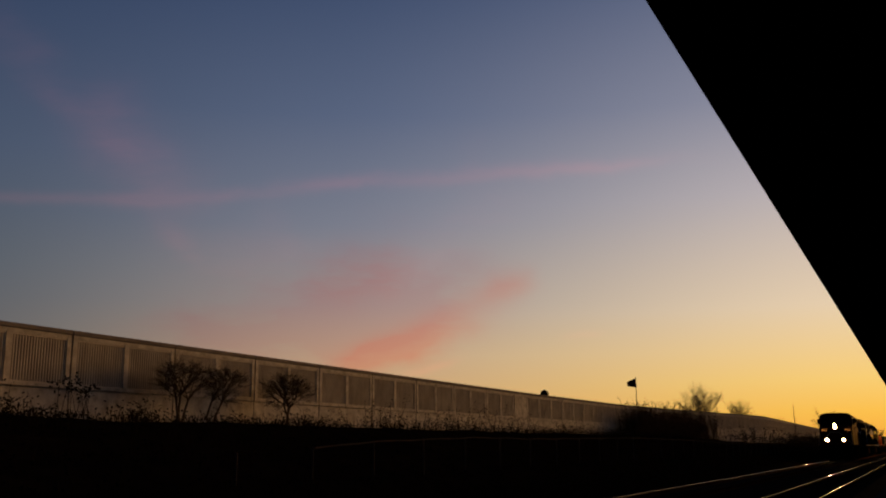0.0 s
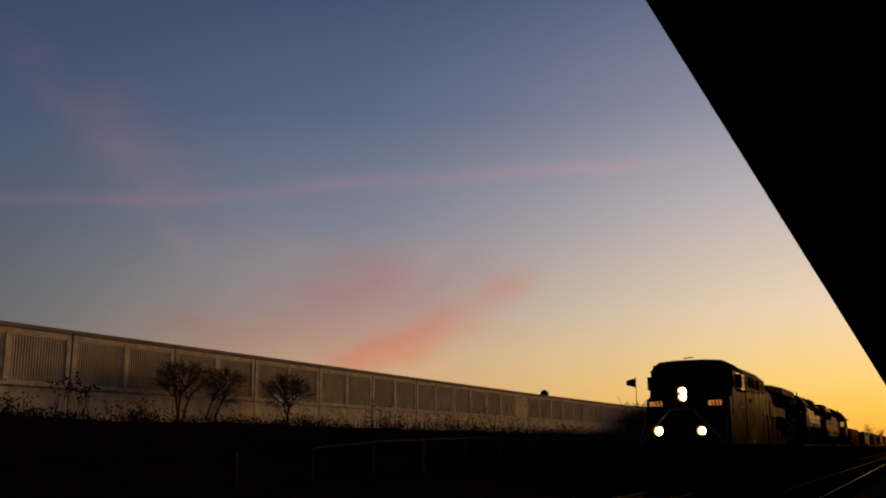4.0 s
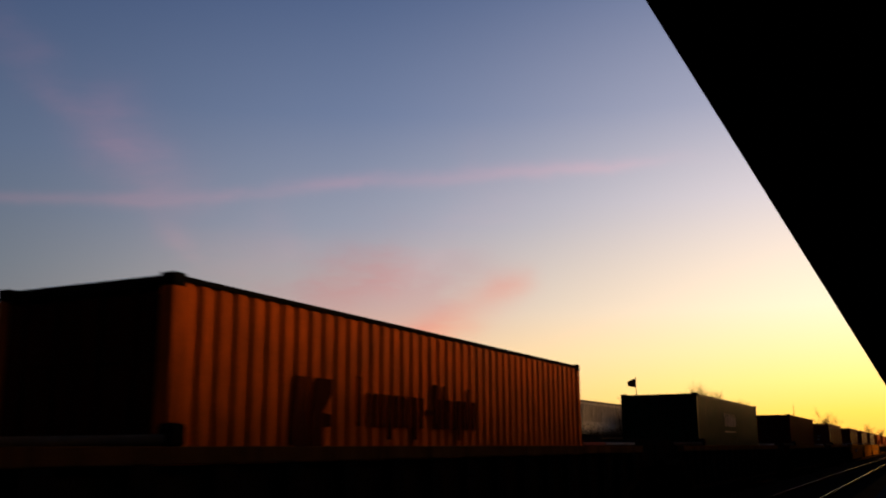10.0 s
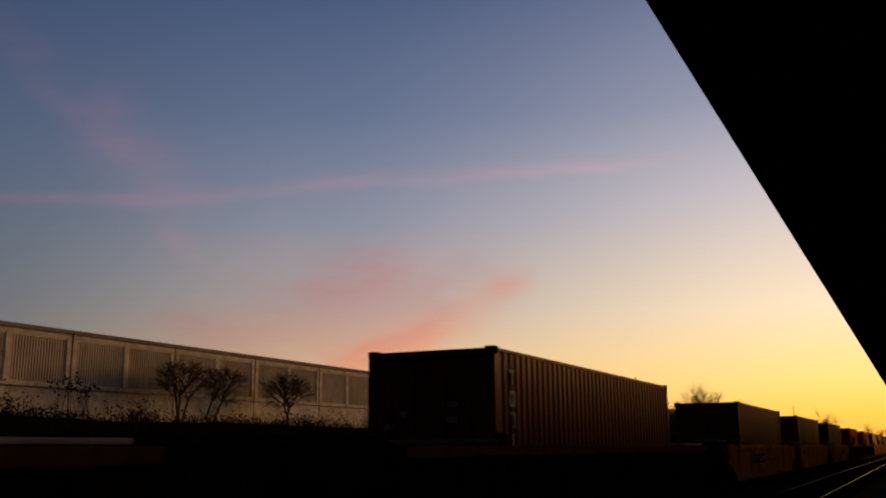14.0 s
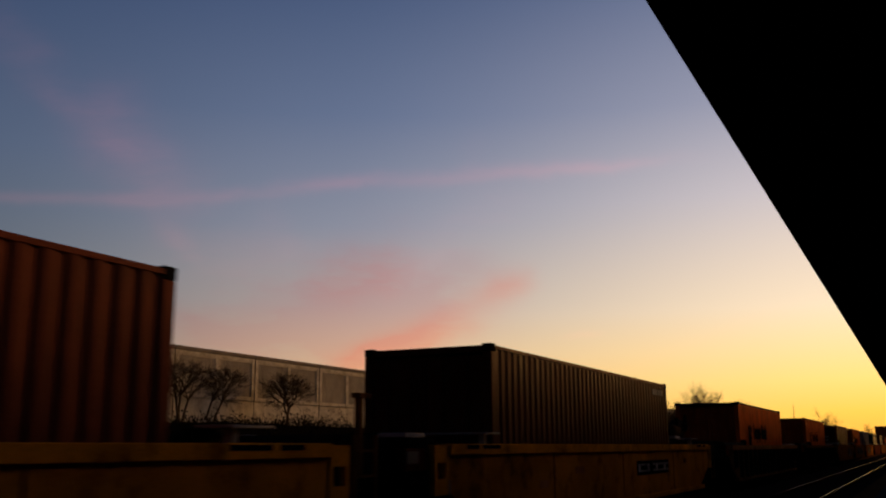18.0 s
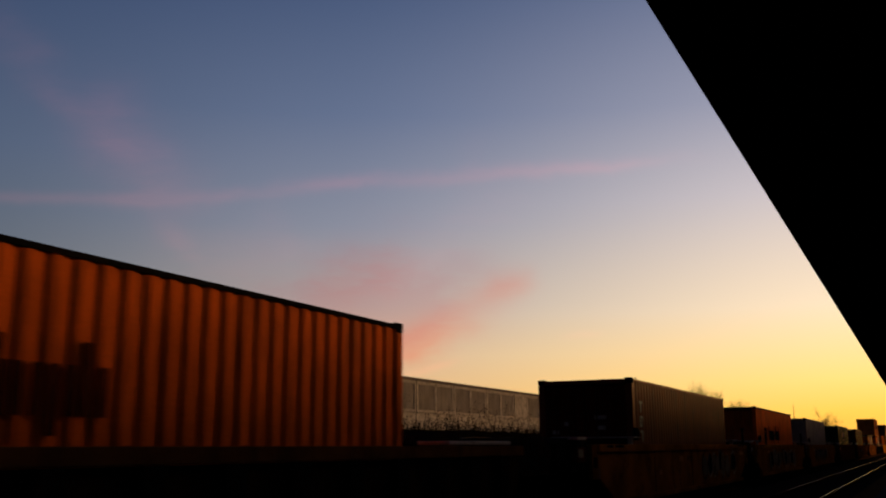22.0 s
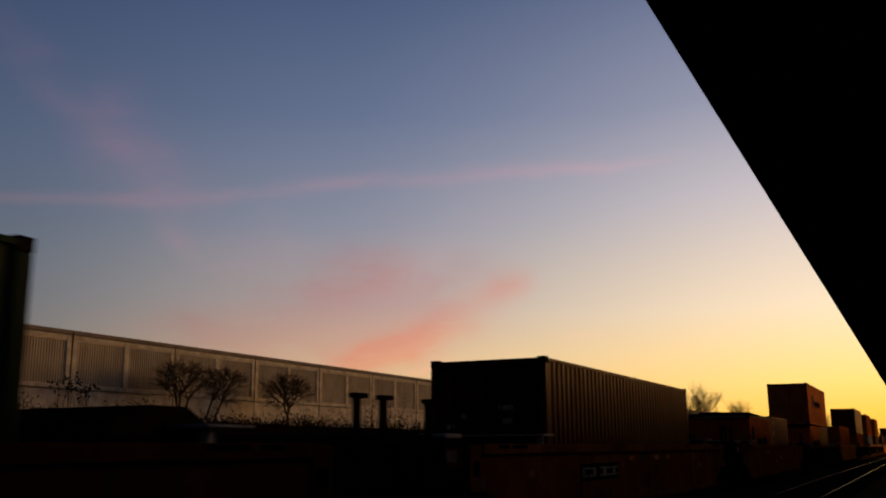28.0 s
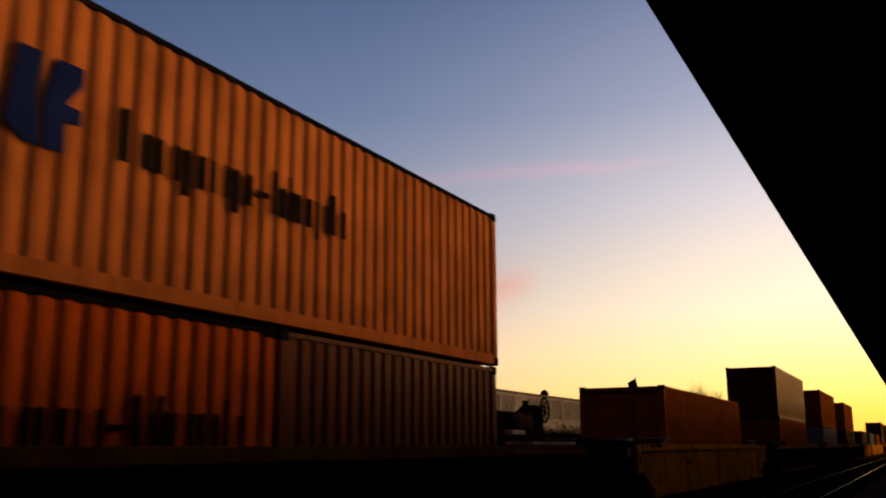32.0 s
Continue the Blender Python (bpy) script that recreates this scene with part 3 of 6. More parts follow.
def build_wall():
    w = thing("wall_sound", "pale precast concrete sound wall with ribbed panels", "sound wall", kind="structure")
    half = BAY / 2
    ribbed = panel_mesh(half - 0.29, 1.36, 19)
    bm = bmesh.new()
    box(bm, -0.12, 0.035, -0.19, -0.035, 3.30, 4.88)
    box(bm, -0.12, 0.035, 0.035, 0.19, 3.30, 4.88)
    box(bm, -0.20, -0.17, -0.09, 0.09, 0.6, 4.88)
    post = finish(bm, "post", "concrete_pale")
    bm = bmesh.new()
    box(bm, -0.12, 0.032, -0.10, 0.10, 3.30, 4.88)
    mid = finish(bm, "pilaster", "concrete_pale")
    bm = bmesh.new()
    box(bm, -0.12, 0.03, 0.03, BAY - 0.03, 0.6, 3.235)
    box(bm, -0.12, -0.09, 0.03, BAY - 0.03, 3.235, 3.30)
    low = finish(bm, "plinth", "concrete_pale")
    bm = bmesh.new()
    for y in (0.19, half + 0.10):
        box(bm, -0.12, 0.028, y, y + half - 0.29, 3.30, 3.395)
        box(bm, -0.12, 0.028, y, y + half - 0.29, 4.755, 4.88)
    ledge = finish(bm, "frame_beam", "concrete_pale")
    bm = bmesh.new()
    box(bm, -0.17, 0.06, 0.012, BAY - 0.012, 4.90, 5.03, bevel=0.012)
    box(bm, -0.12, -0.01, 0.012, BAY - 0.012, 4.875, 4.90)
    cap = finish(bm, "cap", "concrete_cap")
    bm = bmesh.new()
    box(bm, -0.09, 0.018, 0, half - 0.29, 0, 1.355, bevel=0.01)
    blank = finish(bm, "panel", "concrete_pale")
    n0, n1 = -9, 52
    for i in range(n0, n1):
        a, b = wall_point(i * BAY), wall_point((i + 1) * BAY)
        m = Matrix.Translation(a) @ Matrix.Rotation(math.atan2(-(b - a).x, (b - a).y), 4, "Z")
        share("post", post, w, m)
        share("plinth", low, w, m)
        share("frame_beam", ledge, w, m)
        share("cap", cap, w, m)
        share("pilaster", mid, w, m @ Matrix.Translation((0, half, 0)))
        for y in (0.19, half + 0.10):
            share("panel", blank if i == 8 and y < 1 else ribbed, w, m @ Matrix.Translation((0, y, 3.395)))


build_wall()


# ---------------------------------------------------------------- fence, flag, plants
FENCE_TOP = [(16.4, 1.40), (19.4, 1.52), (20.7, 1.62), (23.0, 1.71), (28.8, 1.84), (34.0, 1.82), (48.4, 1.95), (60.0, 1.90), (75.0, 1.72), (82.0, 1.80), (110.0, 1.75)]


def build_fence():
    f = thing("chain_link_fence", "galvanised post and rail fence in the weeds", "fence")

    def top_at(y):
        for (a, za), (b, zb) in zip(FENCE_TOP, FENCE_TOP[1:]):
            if y <= b:
                return za + (zb - za) * (y - a) / (b - a)

    bm = bmesh.new()
    tube(bm, [(0, 0, 0), (0, 0, 1.05)], 0.03, 6)
    post = finish(bm, "post", "fence_steel")
    for i in range(31):
        y = 16.45 + i * 2.85
        share("post", post, f, pose(-13, y, top_at(y) - 1.02))
    bm = bmesh.new()
    tube(bm, [(-13, 19.4 + 1.0 * i, top_at(19.4 + 1.0 * i) - 0.012 * (i % 3)) for i in range(84)], 0.022, 6)
    part("top_rail", bm, "fence_steel", f, "bent top rail")


build_fence()


FLAG = []


def build_flag():
    f = thing("flag_pole", "thin pole with a small dark flag beyond the wall", "flag", at=pose(-26, 97.6, 0))
    bm = bmesh.new()
    tube(bm, [(0, 0, 1.9), (0, 0, 8.6)], [0.06, 0.035], 8)
    part("pole", bm, "fence_steel", f)
    bm = bmesh.new()
    nx, nz = 10, 6
    g = [[None] * (nz + 1) for _ in range(nx + 1)]
    for i in range(nx + 1):
        for j in range(nz + 1):
            u, v = i / nx, j / nz
            g[i][j] = bm.verts.new((-0.92 * u, 0.10 * math.sin(u * 8 + v), -0.95 + 0.95 * v * (1 - 0.28 * u) + 0.22 * u * (1 - v)))
    for i in range(nx):
        for j in range(nz):
            bm.faces.new((g[i][j], g[i + 1][j], g[i + 1][j + 1], g[i][j + 1]))
    bmesh.ops.solidify(bm, geom=bm.faces[:], thickness=0.02)
    cloth = part("cloth", bm, "cloth_blue", f, "dark wind-blown cloth", smooth=True)
    cloth.matrix_basis = pose(0, 0, 8.45)
    FLAG.append(cloth)


build_flag()


def branch(bm, p, d, length, r, depth, rng, spread=0.6, sides=4):
    segs = 3
    pts, rad = [p.copy()], [r]
    for i in range(segs):
        d = (d + Vector((rng.uniform(-1, 1), rng.uniform(-1, 1), rng.uniform(-0.4, 0.7))) * 0.18).normalized()
        p = p + d * length / segs
        pts.append(p.copy())
        rad.append(r * (1 - 0.45 * (i + 1) / segs))
    tube(bm, pts, rad, sides if depth > 1 else 3)
    if depth == 0:
        return
    for i in range(rng.randint(3, 4) if depth > 2 else rng.randint(4, 5)):
        k = rng.uniform(0.45, 1.0)
        j = min(int(k * segs), segs - 1)
        q = pts[j].lerp(pts[j + 1], k * segs - j)
        nd = (d + Vector((rng.uniform(-1, 1), rng.uniform(-1, 1), rng.uniform(-0.7, 0.6))) * spread).normalized()
        branch(bm, q, nd, length * rng.uniform(0.55, 0.8), r * 0.52, depth - 1, rng, spread, sides)


def bare_tree(name, at, height, trunks, depth, seed, label, spread=0.6, r=0.05, fan=0.5):
    rng = random.Random(seed)
    t = thing(name, label, "shrub" if "shrub" in name else "tree")
    for k in range(trunks):
        bm = bmesh.new()
        d = Vector((rng.uniform(-fan, fan), rng.uniform(-fan, fan), 1)).normalized()
        branch(bm, Vector(at) + Vector((rng.uniform(-0.25, 0.25), rng.uniform(-0.3, 0.3), -0.2)), d, height * rng.uniform(0.45, 0.6), r, depth, rng, spread)
        part("stem" if trunks > 1 else "trunk", bm, "twig", t)
    return t


def vase_shrub(at, lean, width, height, stems, seed, label):
    """A leafless shrub: a few crooked stems that fork low down into a fan of limbs and fine twigs."""
    rng = random.Random(seed)
    t = thing("bare_shrub", label, "shrub")
    base = Vector(at)
    mid = base + Vector((0, lean, height * 0.66))
    rad = Vector((width * 0.36, width * 0.5, height * 0.36))

    def crook(bm, a, b, r0, r1, sides=3, bend=0.10):
        q = a.lerp(b, 0.5) + Vector((rng.uniform(-1, 1), rng.uniform(-1, 1), rng.uniform(-0.5, 1))) * (b - a).length * bend
        tube(bm, [a, q, b], [r0, (r0 + r1) / 2, r1], sides)
        return q

    for k in range(stems):
        bm = bmesh.new()
        side = (k + 0.5) / stems * 2 - 1
        foot = base + Vector((rng.uniform(-0.1, 0.1), side * 0.10, -0.25))
        fork = base + Vector((rng.uniform(-0.2, 0.2), lean * 0.45 + side * width * 0.17, height * rng.uniform(0.36, 0.44)))
        crook(bm, foot, fork, 0.045, 0.030, 6)
        for j in range(9):
            d = Vector((rng.gauss(0, 0.6), side * 0.45 + rng.gauss(0, 0.55), rng.gauss(0.45, 0.5))).normalized()
            end = mid + Vector((d.x * rad.x, d.y * rad.y, d.z * rad.z)) * rng.uniform(0.55, 0.8)
            knee = crook(bm, fork, end, 0.017, 0.008, 4, 0.14)
            for i in range(8):
                o = (d + Vector((rng.gauss(0, 0.5), rng.gauss(0, 0.5), rng.gauss(0.1, 0.45)))).normalized()
                spur = mid + Vector((o.x * rad.x, o.y * rad.y, o.z * rad.z)) * rng.uniform(0.75, 1.0)
                start = knee.lerp(end, rng.uniform(0.0, 1.0))
                crook(bm, start, spur, 0.007, 0.004, 3)
                for _ in range(7):
                    c = start.lerp(spur, rng.uniform(0.35, 1.0))
                    w = (spur - start).normalized() + Vector((rng.gauss(0, 0.5), rng.gauss(0, 0.5), rng.gauss(0.15, 0.45)))
                    crook(bm, c, c + w.normalized() * rng.uniform(0.12, 0.34), 0.0036, 0.0018, 3)
        part("stem", bm, "twig", t)


vase_shrub((-21.3, 24.05, 2.3), 0.1, 2.8, 2.1, 3, 3, "leafless twiggy shrub against the concrete wall")
vase_shrub((-21.3, 25.55, 2.3), 0.75, 2.1, 1.95, 2, 4, "leaning leafless shrub against the concrete wall")
vase_shrub((-21.3, 29.8, 2.3), 0.05, 2.9, 1.95, 3, 5, "smaller leafless shrub against the concrete wall")
bare_tree("bare_tree", (-29.0, 143.5, 2.2), 6.6, 10, 4, 6, "dense leafless tree behind the wall", 0.38, 0.085, 0.24)
bare_tree("bare_tree", (-26.6, 157, 2.2), 5.7, 6, 4, 7, "leafless tree behind the wall", 0.45, 0.08, 0.3)
bare_tree("bare_tree", (-24.0, 168, 2.2), 5.0, 5, 3, 8, "low leafless tree behind the wall", 0.55, 0.07, 0.5)
bare_tree("bare_tree", (-15.2, 184, 1.6), 4.9, 6, 4, 9, "bushy leafless tree beside the track", 0.42, 0.04, 0.22)


def sapling(x, y, z, height, seed):
    """A straight young trunk with short upright side twigs."""
    rng = random.Random(seed)
    t = thing("bare_sapling", "thin straight leafless sapling beside the track", "tree")
    bm = bmesh.new()
    tube(bm, [(x, y, z - 0.3), (x + 0.03, y, z + height * 0.5), (x - 0.02, y, z + height)], [0.075, 0.05, 0.012], 6)
    part("trunk", bm, "twig", t)
    for i in range(16):
        h = height * (0.3 + 0.62 * i / 15)
        a = rng.uniform(0, 2 * math.pi)
        k = rng.uniform(0.5, 1.0) * (1.15 - h / height)
        bm = bmesh.new()
        tube(bm, [(x, y, z + h), (x + math.cos(a) * 0.5 * k, y + math.sin(a) * 0.5 * k, z + h + 0.45 * k), (x + math.cos(a) * 0.75 * k, y + math.sin(a) * 0.75 * k, z + h + 1.2 * k)], [0.022, 0.014, 0.006], 3)
        part("twig", bm, "twig", t)


sapling(-15.4, 139.5, 1.5, 5.7, 10)
bare_tree("bare_tree", (-13.5, 300, 1.0), 5.6, 3, 3, 11, "thin leafless tree far down the line", 0.5, 0.12, 0.4)
bare_tree("bare_tree", (-14.0, 380, 1.0), 6.0, 4, 3, 12, "thin leafless tree far down the line", 0.5, 0.14, 0.4)


def leafy_stuff(name, label, category, spots, rng, leaf, mat, leaves=7, height=(0.4, 1.0), lean=0.35, loose=2.2, low=0.3):
    vs, fs = [], []
    for x, y, z, k in spots:
        h = rng.uniform(*height) * k
        top = Vector((x + rng.uniform(-lean, lean) * h, y + rng.uniform(-lean, lean) * h, z + h))
        foot = Vector((x, y, z - 0.15))
        b = len(vs)
        w = 0.008 + 0.006 * k
        for p in (foot, top):
            ww = w if p is foot else w * 0.4
            vs += [(p.x - ww, p.y, p.z), (p.x + ww * 0.5, p.y + ww, p.z), (p.x + ww * 0.5, p.y - ww, p.z)]
        fs += [(b, b + 1, b + 4, b + 3), (b + 1, b + 2, b + 5, b + 4), (b + 2, b, b + 3, b + 5)]
        for i in range(leaves):
            c = foot.lerp(top, rng.uniform(low, 1.0)) + Vector((rng.uniform(-1, 1), rng.uniform(-1, 1), rng.uniform(-0.6, 0.6))) * leaf * loose
            a = Vector((rng.uniform(-1, 1), rng.uniform(-1, 1), rng.uniform(-1, 1))).normalized() * leaf * rng.uniform(0.5, 1.2)
            o = a.orthogonal().normalized() * leaf * 0.55
            b = len(vs)
            vs += [tuple(c - a), tuple(c + o), tuple(c + a), tuple(c - o)]
            fs.append((b, b + 1, b + 2, b + 3))
    me = bpy.data.meshes.new(name)
    me.from_pydata(vs, [], fs)
    me.materials.append(MAT[mat])
    return tagged(new(name, me), label, category, kind="stuff")


rng = random.Random(21)
spots = []
for i in range(950):
    y = rng.uniform(2, 100)
    x = wall_point(y - 20.6).x + rng.uniform(0.4, 3.2)
    thick = 0.28 + 1.3 * max(0, noise.noise((y * 0.35, 1.0, 5.0)) + 0.22)
    spots.append((x, y, berm(x, y), thick * (0.36 if y < 31 else 1.0)))
for y0, y1, n, k0, k1 in ((15.5, 18.0, 46, 0.45, 0.95), (18.0, 19.2, 20, 0.2, 0.6), (21.6, 23.3, 34, 0.25, 0.85), (25.8, 28.6, 26, 0.2, 0.6), (30.4, 33.5, 40, 0.3, 0.75)):
    for i in range(n):
        y = rng.uniform(y0, y1)
        x = wall_point(y - 20.6).x + rng.uniform(0.4, 1.3)
        spots.append((x, y, berm(x, y), rng.uniform(k0, k1)))
leafy_stuff("weeds", "dry dark weeds with withered leaves along the wall", "weeds", spots, rng, 0.05, "leaf", 11, (0.4, 1.25), 0.6, 4.5)
spots = []
for y0, y1, n in ((19.7, 20.4, 5), (20.5, 21.5, 6)):
    for i in range(n):
        y = rng.uniform(y0, y1)
        x = wall_point(y - 20.6).x + rng.uniform(0.35, 0.7)
        spots.append((x, y, berm(x, y), rng.uniform(0.85, 1.1)))
leafy_stuff("climbing_weeds", "tall dark weed stems with leafy tops against the wall", "weeds", spots, rng, 0.06, "leaf", 12, (0.9, 1.25), 0.22, 4.0, 0.80)
spots = []
for i in range(5200):
    x, y = rng.uniform(-20.5, -10.6), rng.uniform(2, 90)
    spots.append((x, y, berm(x, y), rng.uniform(0.5, 1.0)))
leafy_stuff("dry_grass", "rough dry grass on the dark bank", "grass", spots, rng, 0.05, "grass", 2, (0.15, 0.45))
spots = []
for i in range(1300):
    y = 78 + 20 * rng.random()
    x = wall_point(y - 20.6).x + rng.uniform(0.5, 2.6)
    spots.append((x, y, berm(x, y), rng.uniform(0.7, 1.3)))
leafy_stuff("hedge", "twiggy brown thicket in front of the wall", "hedge", spots, rng, 0.065, "twig", 12, (1.3, 2.65), 0.3)
spots = []
for i in range(700):
    y = rng.uniform(105, 255)
    x = wall_point(y - 20.6).x + rng.uniform(0.5, 2.5)
    spots.append((x, y, berm(x, y), rng.uniform(0.6, 1.4)))
leafy_stuff("undergrowth", "dark undergrowth at the foot of the far wall", "undergrowth", spots, rng, 0.12, "leaf", 8, (0.8, 1.6), 0.2)


def build_dome():
    t = thing("round_bush", "small round dark treetop showing above the wall", "bush")
    rng = random.Random(8)
    vs, fs = [], []
    for i in range(700):
        d = Vector((rng.gauss(0, 1), rng.gauss(0, 1), rng.gauss(0, 1))).normalized() * rng.uniform(0.20, 0.31)
        c = Vector((-26.0, 70.4, 5.52)) + Vector((d.x, d.y, d.z * 1.15))
        a = Vector((rng.uniform(-1, 1), rng.uniform(-1, 1), rng.uniform(-1, 1))).normalized() * 0.07
        o = a.orthogonal().normalized() * 0.05
        b = len(vs)
        vs += [tuple(c - a), tuple(c + o), tuple(c + a), tuple(c - o)]
        fs.append((b, b + 1, b + 2, b + 3))
    me = bpy.data.meshes.new("crown")
    me.from_pydata(vs, [], fs)
    me.materials.append(MAT["leaf"])
    share("crown", me, t)
    bm = bmesh.new()
    tube(bm, [(-26, 70.4, 1.9), (-26, 70.4, 5.6)], [0.09, 0.05], 7)
    part("trunk", bm, "twig", t)


build_dome()


# ---------------------------------------------------------------- the train
def head_y(t):
    """Where the leading engine's front lamps are along the track at t seconds."""
    u = (t - 16) / 16
    return -158.985 - (252.984 * u - 3.432 * u ** 2 + 1.508 * u ** 3 - 0.658 * u ** 4 + 0.172 * u ** 5)


MOVING = []          # (thing, metres behind the front lamps, height)


def rolling(ob, s, z=0.0):
    ob.matrix_world = pose(XC, head_y(0) + s, z)
    MOVING.append((ob, s, z))
    return ob


WHEEL = {}


def truck_parts(parent, y, axles, name="truck"):
    """A bogie: side frames and wheels, centred at y."""
    if "wheel" not in WHEEL:
        bm = bmesh.new()
        disc(bm, (0, 0, 0), 0.48, 0.11, "x", 24)
        disc(bm, (-0.075, 0, 0), 0.52, 0.03, "x", 24)
        disc(bm, (0.06, 0, 0), 0.14, 0.06, "x", 12)
        WHEEL["wheel"] = finish(bm, "wheel", "black_iron", True)
    reach = (axles - 1) * (0.95 if axles == 3 else 0.88)
    bm = bmesh.new()
    for sx in (-1, 1):
        x = sx * 1.02
        prism(bm, [(y - reach - 0.5, 0.42), (y - reach - 0.45, 0.72), (y - reach * 0.5, 0.80), (y, 0.66), (y + reach * 0.5, 0.80), (y + reach + 0.45, 0.72), (y + reach + 0.5, 0.42), (y + reach * 0.5, 0.55), (y, 0.40), (y - reach * 0.5, 0.55)], x - 0.07, x + 0.07, "x")
    box(bm, -1.0, 1.0, y - 0.25, y + 0.25, 0.5, 0.85)
    tr = part(name, bm, "black_iron", parent)
    for i in range(axles):
        yy = y - reach + i * 2 * reach / (axles - 1)
        for sx in (-1, 1):
            share("wheel", WHEEL["wheel"], tr, pose(sx * 0.80, yy, 0.53, 0, 0, 0 if sx > 0 else 180))
    return tr


# ---- containers
CACHE = {}


def cached(key, make):
    if key not in CACHE:
        CACHE[key] = make()
    return CACHE[key]


def corrugated(length, z0, z1, mat, pitch=0.278):
    """A trapezoid-ribbed sheet, 0 to length along y (side) with its face towards +x."""
    bm = bmesh.new()
    n = max(3, round(length / pitch))
    p = length / n
    pts = [(-0.06, 0.0)]
    for i in range(n):
        a = i * p
        pts += [(0.0, a), (0.0, a + 0.36 * p), (-0.025, a + 0.56 * p), (-0.025, a + 0.82 * p)]
    pts += [(0.0, length), (-0.06, length)]
    prism(bm, pts, z0, z1, axis="z")
    return finish(bm, "side_panel", mat)


def bars(name, mat, parent, x, y, z, height, letters, label=""):
    """A row of plain upright bars of the size of lettering on a side that faces +x. letters: (width, from, to) in shares of the height."""
    for w, lo, hi in letters:
        if lo < hi:
            ww, st = w * height * 0.82, min(0.16 * height, w * height * 0.32)
            z0, z1 = z + lo * height, z + hi * height
            if ww < 2.2 * st or hi - lo < 0.3 or w > 3:
                boxes(name, mat, parent, (x, x + 0.012, y, y + ww, z0, z1), label=label)
            else:
                # a tall or hanging stem and a shorter one beside it
                boxes(name, mat, parent, (x, x + 0.012, y, y + st, z0, z1), label=label)
                boxes(name, mat, parent, (x, x + 0.012, y + ww - st, y + ww, z, z + min(hi, 0.68) * height), label=label)
        y += w * height


LONG_MARK = [(0.62, 0, 1), (0.52, 0, 0.68), (0.52, -0.25, 0.68), (0.52, 0, 0.68), (0.52, -0.25, 0.68), (0.4, 0.3, 0.42), (0.42, 0, 1), (0.22, 0, 1), (0.52, 0, 0.68), (0.5, -0.25, 0.68), (0.52, 0, 1)]
SHORT_MARK = [(0.8, 0, 0.9), (0.8, 0, 0.9), (0.32, 0, 0.9), (0.7, 0, 0.9), (0.35, 0, 0.9), (0.8, 0, 0.9), (0.7, 0, 0.9)]


def emblem(parent, mat, y, z, h, x=1.222):
    """A leaning two-winged badge in one colour."""
    bm = bmesh.new()
    w = h * 0.95
    prism(bm, [(y, z + 0.15 * h), (y + 0.12 * w, z + h), (y + 0.42 * w, z + h), (y + 0.36 * w, z + 0.55 * h), (y + 0.45 * w, z), (y + 0.28 * w, z)], x, x + 0.012, "x")
    prism(bm, [(y + 0.52 * w, z), (y + 0.80 * w, z), (y + 0.76 * w, z + 0.34 * h), (y + w, z + 0.36 * h), (y + w, z + 0.52 * h), (y + 0.78 * w, z + 0.54 * h), (y + w, z + 0.80 * h), (y + w, z + h), (y + 0.62 * w, z + h), (y + 0.48 * w, z + 0.5 * h)], x, x + 0.012, "x")
    return part("emblem", bm, mat, parent, "plain two-winged emblem shape")


